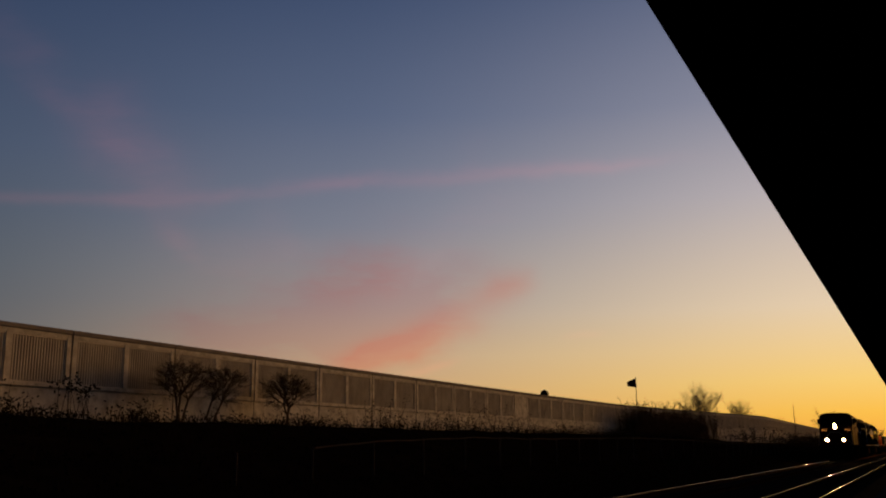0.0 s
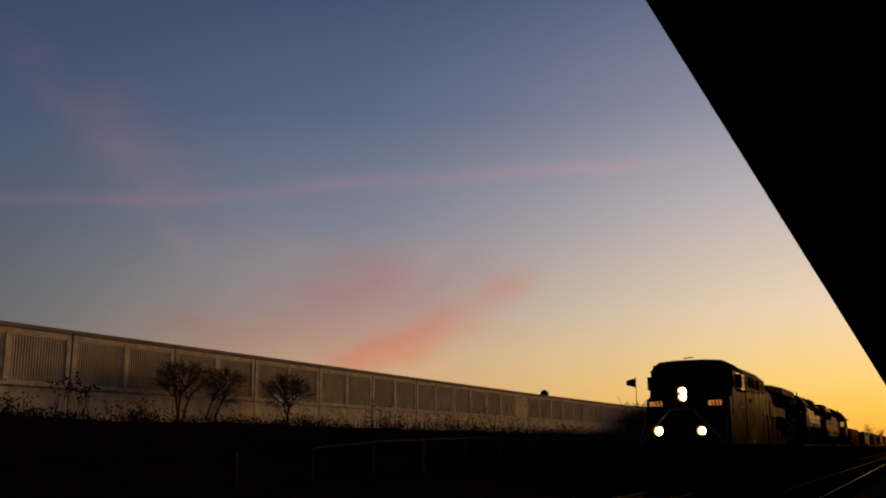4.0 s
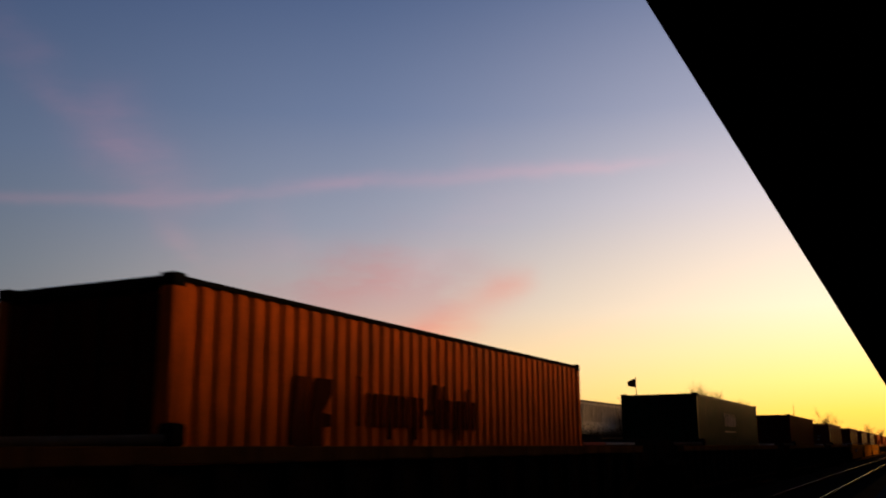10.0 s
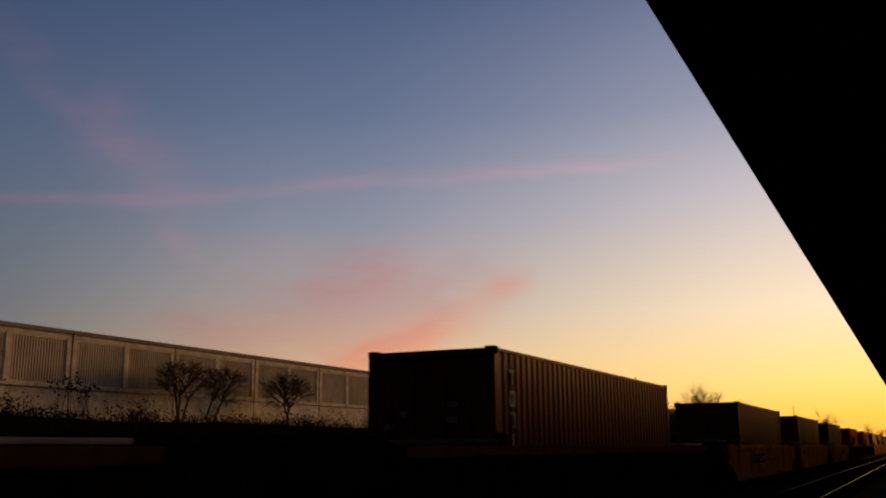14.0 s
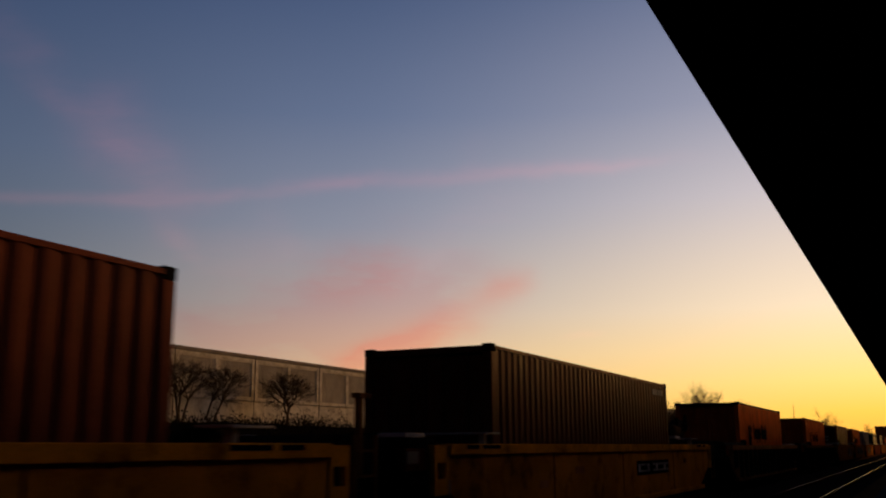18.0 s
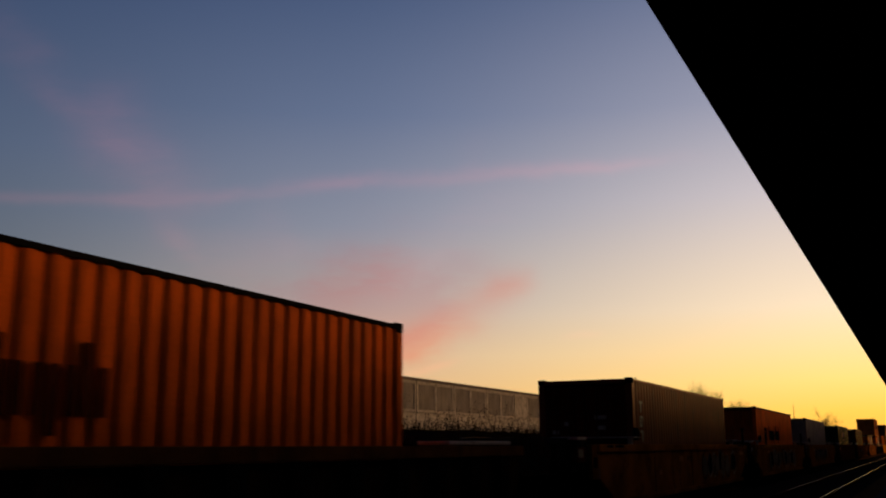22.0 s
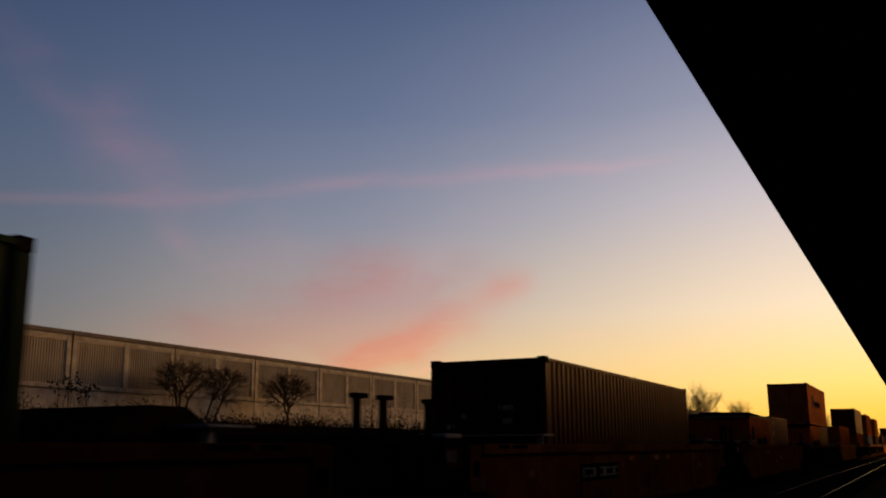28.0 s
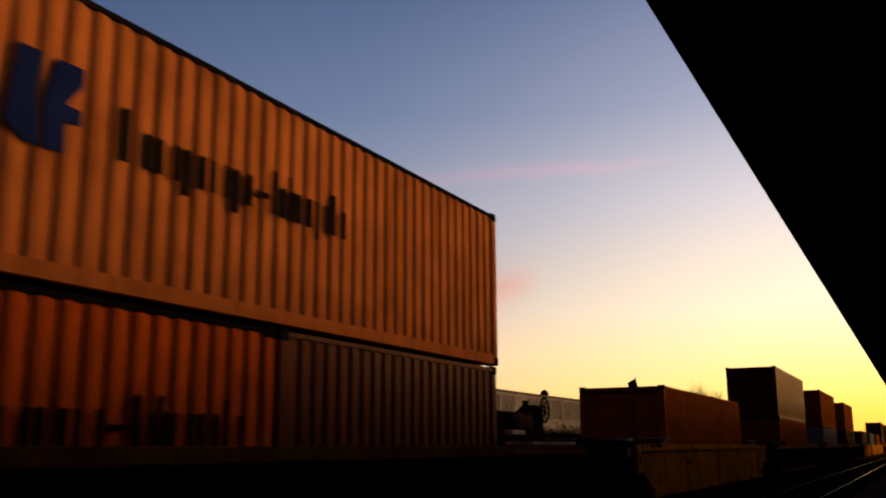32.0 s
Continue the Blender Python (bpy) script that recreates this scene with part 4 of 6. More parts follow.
def container(s, z, label, mat="orange_steel", length=12.192, height=2.896, marks=None, group="containers on the train", tarp=False, ends=None):
    c = thing("shipping_container", label, "container", group)
    key = (mat, length, height)
    ends = ends or mat               # door material, darker than the sides where one is given
    H, L, X = height, length, 1.219
    top = H - (0.07 if tarp else 0.0)
    side = cached(("side", *key, tarp), lambda: corrugated(L - 0.34, 0.17, top - 0.075, mat))
    share("side_panel", side, c, pose(X - 0.012, 0.17, 0))
    share("side_panel", side, c, pose(-X + 0.012, L - 0.17, 0, 0, 0, 180))
    end = cached(("end", *key, tarp), lambda: corrugated(2.438 - 0.30, 0.17, top - 0.12, mat, 0.25))
    share("end_panel", end, c, pose(X - 0.15, L - 0.05, 0, 0, 0, 90))

    def frame_mesh():
        bm = bmesh.new()
        for sx in (-1, 1):
            a, b = sorted((sx * X, sx * (X - 0.09)))
            box(bm, a, b, 0.17, L - 0.17, top - 0.075, top - 0.02)
        for y0, y1 in ((0.0, 0.1), (L - 0.1, L)):
            box(bm, -X + 0.17, X - 0.17, y0, y1, top - 0.13, top - 0.02)
        return finish(bm, "top_rail", "chord_pale" if tarp else "black_iron" if mat in ("orange_steel", "faded_orange") else mat)
    share("top_rail", cached(("trail", *key, tarp), frame_mesh), c)

    def low_mesh():
        bm = bmesh.new()
        for sx in (-1, 1):
            a, b = sorted((sx * X, sx * (X - 0.09)))
            box(bm, a, b, 0.17, L - 0.17, 0.02, 0.17)
        for y0, y1 in ((0.0, 0.1), (L - 0.1, L)):
            box(bm, -X + 0.17, X - 0.17, y0, y1, 0.02, 0.15)
        return finish(bm, "bottom_rail", mat)
    share("bottom_rail", cached(("brail", *key), low_mesh), c)

    def floor_mesh():
        bm = bmesh.new()
        box(bm, -X + 0.09, X - 0.09, 0.1, L - 0.1, 0.05, 0.14)
        return finish(bm, "floor_plate", "black_iron")
    share("floor_plate", cached(("floor", L), floor_mesh), c)

    def roof_mesh():
        bm = bmesh.new()
        n = int(L / 0.55)
        pts = [(0.1, H - 0.06)]
        for i in range(n):
            a = 0.12 + i * (L - 0.24) / n
            p = (L - 0.24) / n
            pts += [(a, H - 0.035), (a + 0.35 * p, H - 0.035), (a + 0.5 * p, H - 0.02), (a + 0.85 * p, H - 0.02)]
        pts += [(L - 0.1, H - 0.035), (L - 0.1, H - 0.06)]
        prism(bm, pts, -X + 0.06, X - 0.06, "x")
        return finish(bm, "roof_panel", mat)

    def tarp_mesh():
        bm = bmesh.new()
        secs = 9
        rows = []
        for i in range(secs + 1):
            y = 0.02 + (L - 0.04) * i / secs
            zz = H + 0.03 - 0.09 * i / secs + 0.015 * math.sin(i * 2.3)
            rows.append([bm.verts.new(p) for p in ((-X - 0.01, y, top - 0.05), (-X + 0.02, y, zz - 0.05), (-0.5, y, zz + 0.02), (0, y, zz + 0.03), (0.5, y, zz + 0.02), (X - 0.03, y, zz), (X + 0.012, y, top - 0.02))])
        for a, b in zip(rows, rows[1:]):
            for k in range(6):
                bm.faces.new((a[k], a[k + 1], b[k + 1], b[k]))
        bm.faces.new(rows[0]), bm.faces.new(rows[-1])
        return finish(bm, "tarpaulin", "dark_tarp", True)
    if tarp:
        share("tarpaulin", cached(("tarp", *key), tarp_mesh), c, None, "sagging black tarpaulin cover")
    else:
        share("roof_panel", cached(("roof", *key), roof_mesh), c)

    def post_mesh():
        bm = bmesh.new()
        box(bm, -0.085, 0.085, -0.085, 0.085, 0.12, top - 0.12, bevel=0.015)
        return finish(bm, "corner_post", mat)

    def casting_mesh():
        bm = bmesh.new()
        box(bm, -0.09, 0.09, -0.09, 0.09, 0, 0.13, bevel=0.012)
        box(bm, -0.10, -0.088, -0.04, 0.04, 0.03, 0.09)
        return finish(bm, "corner_casting", "black_iron")
    post = cached(("post", mat, top), post_mesh)
    cast = cached(("cast",), casting_mesh)
    for sx in (-1, 1):
        for y in (0.09, L - 0.09):
            share("corner_post", post, c, pose(sx * (X - 0.088), y, 0))
            for zz in (0, top - 0.12):
                share("corner_casting", cast, c, pose(sx * (X - 0.088), y, zz))

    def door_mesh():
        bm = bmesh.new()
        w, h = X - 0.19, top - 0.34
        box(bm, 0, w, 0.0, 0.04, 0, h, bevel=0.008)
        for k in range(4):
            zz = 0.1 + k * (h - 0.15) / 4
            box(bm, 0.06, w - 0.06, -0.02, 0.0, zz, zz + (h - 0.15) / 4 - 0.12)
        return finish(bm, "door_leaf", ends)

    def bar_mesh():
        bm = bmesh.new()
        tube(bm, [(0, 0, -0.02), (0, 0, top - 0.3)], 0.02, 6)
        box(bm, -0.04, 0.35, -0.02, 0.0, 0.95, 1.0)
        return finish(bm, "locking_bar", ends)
    door, lock = cached(("door", ends, top), door_mesh), cached(("lock", ends, top), bar_mesh)
    for sx in (-1, 1):
        d = share("door_leaf", door, c, pose(0.01 if sx > 0 else -X + 0.18, 0.03, 0.16))
        for k in (0.3, 0.75):
            share("locking_bar", lock, d, pose(k, -0.045, 0.02))
    for m in marks or []:
        m(c)
    return rolling(c, s, z)


def brand_low(mat="black_ink"):
    def put(c):
        emblem(c, mat, 1.95, 1.18, 0.86)
        bars("lettering_block", mat, c, 1.222, 3.35, 1.50, 0.62, [(w * 1.1, a, b) for w, a, b in LONG_MARK], "dark blocks of a painted company mark")
    return put


def brand_high(c):
    emblem(c, "blue_ink", 2.30, 1.10, 0.80)
    bars("lettering_block", "black_ink", c, 1.222, 3.55, 1.22, 0.50, [(w * 1.46, a, b) for w, a, b in LONG_MARK], "dark blocks of a painted company mark")


def brand_green(c):
    bars("lettering_block", "white_ink", c, 1.222, 4.62, 1.93, 0.50, SHORT_MARK, "pale blocks of a painted company mark")
    bars("small_lettering_block", "white_ink", c, 1.222, 4.62, 1.72, 0.05, [(50, 0, 1)], "thin pale line under the mark")


def stencil_column(y, z0, n=4, mat="white_ink"):
    """A column of unreadable pale characters down a side."""
    strokes = (((0, 0.26, 0.19, 0.25), (0.10, 0.17, -0.02, 0.19)), ((0, 0.26, 0.19, 0.25), (0, 0.26, -0.02, 0.04), (0, 0.07, 0.04, 0.19), (0.19, 0.26, 0.04, 0.19)), ((0, 0.26, 0.19, 0.25), (0.19, 0.26, -0.02, 0.19)), ((0.10, 0.17, -0.02, 0.25), (0, 0.26, -0.02, 0.04)))

    def put(c):
        for k in range(n):
            z = z0 - k * 0.36
            boxes("stencil_block", mat, c, *[(1.222, 1.232, y + a, y + b, z + lo, z + hi) for a, b, lo, hi in strokes[k % 4]], label="worn pale stencil block")
    return put


def stencil_top(y, z, w=1.1, mat="white_ink"):
    def put(c):
        for k in range(4):
            boxes("stencil_block", mat, c, (1.222, 1.234, y + k * w / 4, y + k * w / 4 + w / 5, z, z + 0.14), label="worn pale stencil block")
    return put


def door_marks(c):
    for x, z, w in ((-0.85, 1.55, 0.16), (-0.55, 1.75, 0.12), (0.25, 1.9, 0.3), (0.3, 1.65, 0.22)):
        boxes("stencil_block", "white_ink", c, (x, x + w, -0.016, -0.004, z, z + 0.10), label="worn pale stencil block")


# ---- well cars
def graffiti(parent, y0, y1, x, z0, z1, seed):
    """Faded spray paint: ragged pale and black fields with looping outlines over them."""
    rng = random.Random(seed)
    y, k = y0, 0
    while y < y1:
        w = rng.uniform(0.45, 1.1)
        zc, zh = (z0 + z1) / 2 + rng.uniform(-0.08, 0.08), 0.5 * (z1 - z0)
        bm = bmesh.new()
        pts = [(y + w * 0.5 + 0.62 * w * math.cos(a) * rng.uniform(0.65, 1.0), zc + zh * math.sin(a) * rng.uniform(0.6, 0.92)) for a in (j * math.pi / 6 for j in range(12))]
        prism(bm, pts, x - 0.004, x + 0.002 + 0.002 * (k % 3), "x")
        part("spray_field", bm, "black_paint" if k % 3 == 1 else "faded_spray", parent, "ragged field of faded spray paint")
        bm = bmesh.new()
        a0, a1 = rng.uniform(0, 3), rng.uniform(4.0, 8.0)
        line = []
        for j in range(12):
            a = a0 + (a1 - a0) * j / 11
            line.append((x, y + w * 0.5 + 0.55 * w * math.cos(a), zc + zh * math.sin(a) * rng.uniform(0.8, 1.0)))
        tube(bm, line, rng.uniform(0.022, 0.045), 5)
        bmesh.ops.scale(bm, vec=(0.25, 1, 1), space=Matrix.Translation((-x, 0, 0)), verts=bm.verts[:])
        part("spray_stroke", bm, "pale_spray" if k % 3 else "black_paint", parent, "looping outline of faded spray paint")
        y += w * rng.uniform(0.75, 1.25)
        k += 1


def well_car(s, sill, style, label, load=3.6, front=2.2, rear=2.2, seed=0, plate=None, tags=False, posts=((), ()), gear=None, strips=(), post_at=(1.315, 2.17)):
    """A container well car. s: start of its side sills behind the front lamps. load: where its container starts. front, rear: from the sill's ends to the couplers."""
    c = thing("well_car", label, "rail car", "cars of the train")
    rng = random.Random(seed)
    ribbed = style in ("ribbed", "darker")
    skin = {"plate": "well_yellow", "grimy": "well_umber", "amber": "well_amber", "dark": "well_red", "ribbed": "chord_brown", "darker": "well_brown"}[style]
    sheet = {"plate": "well_sheet", "grimy": "well_umber", "amber": "well_amber", "dark": "well_red", "ribbed": "rib_sheet", "darker": "tank_brown"}[style]
    xf = 1.43 if ribbed else 1.47                 # outer face of the side sheets
    for sx in (-1, 1):
        bm = bmesh.new()
        if ribbed:
            prism(bm, [(0.15, 0.75), (0.0, 1.02), (0.0, 1.36), (sill, 1.36), (sill, 1.02), (sill - 0.15, 0.75), (sill - 1.5, 0.34), (1.5, 0.34)], *sorted((sx * 1.38, sx * xf)), axis="x")
        else:
            prism(bm, [(0.15, 0.85), (0.0, 1.0), (0.0, 1.395), (sill, 1.395), (sill, 1.0), (sill - 0.15, 0.85), (sill - 1.2, 0.40), (1.2, 0.40)], *sorted((sx * 1.40, sx * xf)), axis="x")
        part("side_sill", bm, sheet, c)
        bm = bmesh.new()
        a, b = sorted((sx * 1.34, sx * 1.525))
        box(bm, a, b, 0.0, sill, 1.40 if not ribbed else 1.37, 1.56 if not ribbed else 1.53, bevel=0.012)
        part("top_chord", bm, skin, c)
        bm = bmesh.new()
        a, b = sorted((sx * 1.36, sx * 1.52))
        box(bm, a, b, 0.9, sill - 0.9, 0.28, 0.40, bevel=0.01)
        part("bottom_chord", bm, sheet, c)
        if ribbed:
            n = int((sill - 1.6) / 1.06)
            for k in range(n + 1):
                y = 0.8 + k * (sill - 1.6) / n
                z0 = 0.36 if 1.6 < y < sill - 1.6 else 0.75
                boxes("stake", "black_iron", c, (*sorted((sx * 1.432, sx * 1.52)), y - 0.15, y + 0.15, z0, 1.365))
        else:
            # raised black plates imitate the shade inside recessed hand slots
            for a, b in ((0.55, 0.98), (1.12, 1.80), (sill - 1.80, sill - 1.12), (sill - 0.98, sill - 0.55)):
                boxes("hand_slot", "black_paint", c, (*sorted((sx * 1.522, sx * 1.530)), a, b, 1.485, 1.545), bevel=0.003)
            for k in range(1, 4):
                y = sill * k / 4 + rng.uniform(-0.3, 0.3)
                boxes("sheet_seam", "black_iron", c, (*sorted((sx * (xf - 0.004), sx * (xf + 0.006))), y, y + 0.035, 0.42, 1.39))
    bm = bmesh.new()
    box(bm, -1.39, 1.39, 1.2, sill - 1.2, 0.19, 0.24)
    part("well_floor", bm, "black_iron", c)
    for e, (ya, sgn, reach) in enumerate(((0.0, -1, front), (sill, 1, rear))):
        bm = bmesh.new()
        box(bm, -1.38, 1.38, *sorted((ya - sgn * 0.4, ya + sgn * (reach - 0.55))), 1.02, 1.16)
        box(bm, -0.35, 0.35, *sorted((ya, ya + sgn * (reach - 0.5))), 0.75, 1.02)
        part("end_deck", bm, "black_iron", c)
        bm = bmesh.new()
        prism(bm, [(ya - sgn * 0.1, 1.16), (ya - sgn * 0.9, 1.16), (ya - sgn * 1.25, 0.24), (ya - sgn * 1.1, 0.24)], -1.38, 1.38, "x")
        part("end_bulkhead", bm, "black_iron", c)
        truck_parts(c, ya + sgn * (reach - 1.75 if reach > 1.9 else 0.4), 2)
        bm = bmesh.new()
        box(bm, -0.14, 0.14, *sorted((ya + sgn * (reach - 0.55), ya + sgn * (reach - 0.02))), 0.72, 0.98, bevel=0.03)
        part("coupler", bm, "black_iron", c)
        bm = bmesh.new()
        a, b = ya - sgn * 0.2, ya + sgn * (reach - 0.12)
        prism(bm, [(a, 1.16), (a, 1.55), (a + (b - a) * 0.2, 1.66), (a + (b - a) * 0.75, 1.68), (b, 1.56), (b, 1.16)], -1.25, 1.25, "x")
        part("end_platform", bm, "black_iron", c)
        if not ribbed:
            # a boxed sill end with a hand hole, and a ladder or a step box beside it
            y0, y1 = sorted((ya + sgn * 0.004, ya + sgn * 0.42))
            for sx in (-1, 1):
                bm = bmesh.new()
                x0, x1 = sorted((sx * 1.40, sx * 1.49))
                for q in ((y0, y0 + 0.08, 0.86, 1.54), (y1 - 0.08, y1, 0.86, 1.54), (y0 + 0.08, y1 - 0.08, 1.30, 1.54), (y0 + 0.08, y1 - 0.08, 0.86, 1.08)):
                    box(bm, x0, x1, *q)
                part("sill_end", bm, skin, c)
                if e == 1:
                    bm = bmesh.new()
                    for yy in (ya + 0.58, ya + 1.06):
                        box(bm, *sorted((sx * 1.42, sx * 1.46)), yy, yy + 0.05, 0.50, 1.66)
                    for k in range(4):
                        box(bm, *sorted((sx * 1.425, sx * 1.455)), ya + 0.63, ya + 1.06, 0.56 + 0.3 * k, 0.59 + 0.3 * k)
                    part("end_ladder", bm, "well_brown" if style == "plate" else "black_iron", c, "narrow ladder at the car's end")
                else:
                    st = boxes("step_box", "well_red", c, (*sorted((sx * 1.30, sx * 1.42)), ya - 1.15, ya - 0.45, 1.20, 1.50), bevel=0.015, label="rusty red step box")
                    boxes("placard", "placard_white", st, (*sorted((sx * 1.421, sx * 1.428)), ya - 1.10, ya - 0.78, 1.30, 1.46), label="grubby white placard")
                    boxes("step_plate", "galvanised", st, (*sorted((sx * 1.05, sx * 1.46)), ya - 1.2, ya - 0.66, 1.64, 1.70), bevel=0.01, label="pale worn step plate")
                    boxes("edge_marker", "placard_white", c, (*sorted((sx * 1.472, sx * 1.480)), ya + 0.02, ya + 0.09, 0.86, 1.06), label="small pale upright marker")
        for off in posts[e]:
            yy = ya + sgn * off
            bm = bmesh.new()
            px, pz = post_at
            box(bm, px - 0.035, px + 0.035, yy - 0.05, yy + 0.05, 1.0, pz - 0.05, bevel=0.008)
            box(bm, px - 0.075, px + 0.055, yy - 0.07, yy + 0.20, pz - 0.06, pz, bevel=0.01)
            part("end_post", bm, "well_brown" if style == "plate" else "black_iron", c, "upright post with a flat head")
        if e == 1 and gear is not None:
            # hand brake, its pipe and a long air tank on the rear deck
            g = gear
            bm = bmesh.new()
            prism(bm, [(g - 2.4, 1.6), (g - 2.2, 1.92), (g - 1.2, 1.96), (g - 0.75, 2.18), (g - 0.35, 2.34), (g + 0.02, 2.30), (g + 0.1, 1.6)], 0.25, 0.55, "x")
            hb = part("hand_brake_frame", bm, "black_iron", c)
            bm = bmesh.new()
            disc(bm, (0.45, g - 1.45, 2.0), 0.18, 1.5, "y", 18)
            part("air_tank", bm, "tank_brown", hb, "long brown air tank", smooth=True)
            bm = bmesh.new()
            tube(bm, [(0.62, g - 0.03 + 0.25 * math.cos(k * math.pi / 10), 2.25 + 0.25 * math.sin(k * math.pi / 10)) for k in range(21)], 0.022, 6)
            for k in range(4):
                a = k * math.pi / 4 + 0.3
                tube(bm, [(0.62, g - 0.03 - 0.25 * math.cos(a), 2.25 - 0.25 * math.sin(a)), (0.62, g - 0.03 + 0.25 * math.cos(a), 2.25 + 0.25 * math.sin(a))], 0.014, 5)
            part("brake_wheel", bm, "black_iron", hb)
            boxes("pipe_bracket", "black_iron", hb, (0.50, 0.60, g - 0.96, g - 0.86, 1.7, 2.40), bevel=0.01)
            boxes("valve_cover", "galvanised", hb, (0.50, 0.72, g - 2.0, g - 1.35, 1.69, 1.82), bevel=0.03, label="pale worn valve cover")
        if e == 1:
            yy = ya - 1.7
            high = 1.92 if style in ("dark", "amber") else 1.74
            bm = bmesh.new()
            prism(bm, [(yy - 0.75, 1.16), (yy - 0.65, high - 0.15), (yy - 0.2, high), (yy + 0.35, high), (yy + 0.7, high - 0.2), (yy + 0.8, 1.16)], -0.9, 0.9, "x")
            part("brake_housing", bm, "black_iron", c)
            if ribbed:
                boxes("deck_plate", "galvanised", c, (0.9, 1.42, sill - 2.6, sill - 0.3, 1.545, 1.60), bevel=0.01, label="pale worn deck plate")
        else:
            bm = bmesh.new()
            disc(bm, (-0.2, ya - sgn * 0.15 + 0.9, 1.5), 0.24, 1.0, "y", 16)
            part("air_reservoir", bm, "black_iron", c, smooth=True)
    # crosswalk before the load and, behind it, one on the rear deck
    if ribbed:
        bm = bmesh.new()
        tube(bm, [(-1.32, load - 0.16, 1.585), (1.34, load - 0.16, 1.585)], 0.055, 10)
        part("cross_bar", bm, "chord_pale", c, "dusty round cross bar", smooth=True)
        boxes("stop_block", "black_iron", c, (1.22, 1.42, load - 0.14, load + 0.06, 1.53, 1.74), bevel=0.04)
    else:
        for ya, yb in ((load - 0.62, load - 0.06), (sill - 1.6, sill - 0.9)):
            bm = bmesh.new()
            box(bm, -1.30, 1.38, ya, yb, 1.71, 1.74, bevel=0.004)
            for x in (-1.25, 1.25):
                box(bm, x - 0.05, x + 0.05, ya + 0.1, ya + 0.2, 1.16, 1.715)
            part("crossover_walk", bm, "galvanised", c, "thin worn crossover walkway")
        if tags:
            bm = bmesh.new()
            disc(bm, (1.33, load - 0.22, 1.80), 0.15, 0.10, "x", 16)
            part("winch_drum", bm, "black_iron", c, smooth=True)
    if plate is not None:
        y, w = plate
        panel = boxes("number_panel", "black_paint", c, (xf + 0.002, xf + 0.010, y, y + w, 0.85, 1.18), label="black panel with pale stencil bars")
        k = y + 0.1
        for j in range(11):
            if j != 4:
                for z0, z1 in ((0.92, 0.965), (1.065, 1.11)) if j % 3 else ((0.92, 1.11),):
                    boxes("stencil_bar", "white_ink", panel, (xf + 0.012, xf + 0.018, k, k + w * 0.06, z0, z1))
            k += w * 0.088
    if tags:
        graffiti(c, 3.4 + 7.0 * (load > 3), 12.0 + 4.0 * (load > 3), xf + 0.006, 0.55, 1.36, seed)
    for y, w in strips:
        boxes("reflector_strip", "reflector_amber", c, (xf + 0.003, xf + 0.010, y, y + w, 1.20, 1.31), label="faded amber reflector strip")
    if not ribbed:
        for k in range(4):
            y = rng.uniform(1.5, sill - 2)
            w = rng.uniform(0.25, 0.6)
            z = rng.uniform(0.75, 1.12)
            boxes("data_plate", "well_brown" if k % 2 else "chord_brown", c, (xf + 0.002, xf + 0.008, y, y + w, z, z + 0.13), label="small faded stencil panel")
    return rolling(c, s)


# ---- diesel engines
def handrail(parent, x, y0, y1, z0, z1, gap, mat="black_paint", r=0.022):
    n = max(1, round((y1 - y0) / gap))
    for k in range(n + 1):
        y = y0 + (y1 - y0) * k / n
        bm = bmesh.new()
        tube(bm, [(x, y, z0), (x, y, z1)], r * 1.25, 6)
        part("stanchion", bm, mat, parent)
    bm = bmesh.new()
    tube(bm, [(x, y0, z1), (x, y1, z1)], r, 6)
    part("handrail", bm, mat, parent)


def loft(bm, sections):
    """sections: lists of equally many points, joined one after the other and closed at both ends."""
    rings = [[bm.verts.new(p) for p in s] for s in sections]
    n = len(rings[0])
    for a, b in zip(rings, rings[1:]):
        for k in range(n):
            bm.faces.new((a[k], a[(k + 1) % n], b[(k + 1) % n], b[k]))
    bm.faces.new(rings[0]), bm.faces.new(rings[-1])


def can(bm, c, r0, r1, y0, y1, sides=20):
    """A hollow round hood along y about (x, z)."""
    x, z = c
    rings = [[bm.verts.new((x + r * math.cos(2 * math.pi * k / sides), y, z + r * math.sin(2 * math.pi * k / sides))) for k in range(sides)] for r, y in ((r0, y0), (r1, y0), (r1, y1), (r0, y1))]
    for a, b in zip(rings, rings[1:] + rings[:1]):
        for k in range(sides):
            bm.faces.new((a[k], a[(k + 1) % sides], b[(k + 1) % sides], b[k]))


def window(parent, x, y0, y1, z0, z1, frame_mat, name="side_window"):
    """A framed pane on a side that faces +x (or -x)."""
    sgn = 1 if x > 0 else -1
    bm = bmesh.new()
    t = 0.05
    for b in ((y0, y1, z0, z0 + t), (y0, y1, z1 - t, z1), (y0, y0 + t, z0 + t, z1 - t), (y1 - t, y1, z0 + t, z1 - t), ((y0 + y1) / 2 - 0.025, (y0 + y1) / 2 + 0.025, z0 + t, z1 - t)):
        box(bm, *sorted((x - sgn * 0.02, x + sgn * 0.035)), *b)
    w = part(name, bm, frame_mat, parent)
    for a, b in ((y0 + t, (y0 + y1) / 2 - 0.025), ((y0 + y1) / 2 + 0.025, y1 - t)):
        boxes("pane", "glass", w, (*sorted((x + sgn * 0.012, x + sgn * 0.02)), a, b, z0 + t, z1 - t))


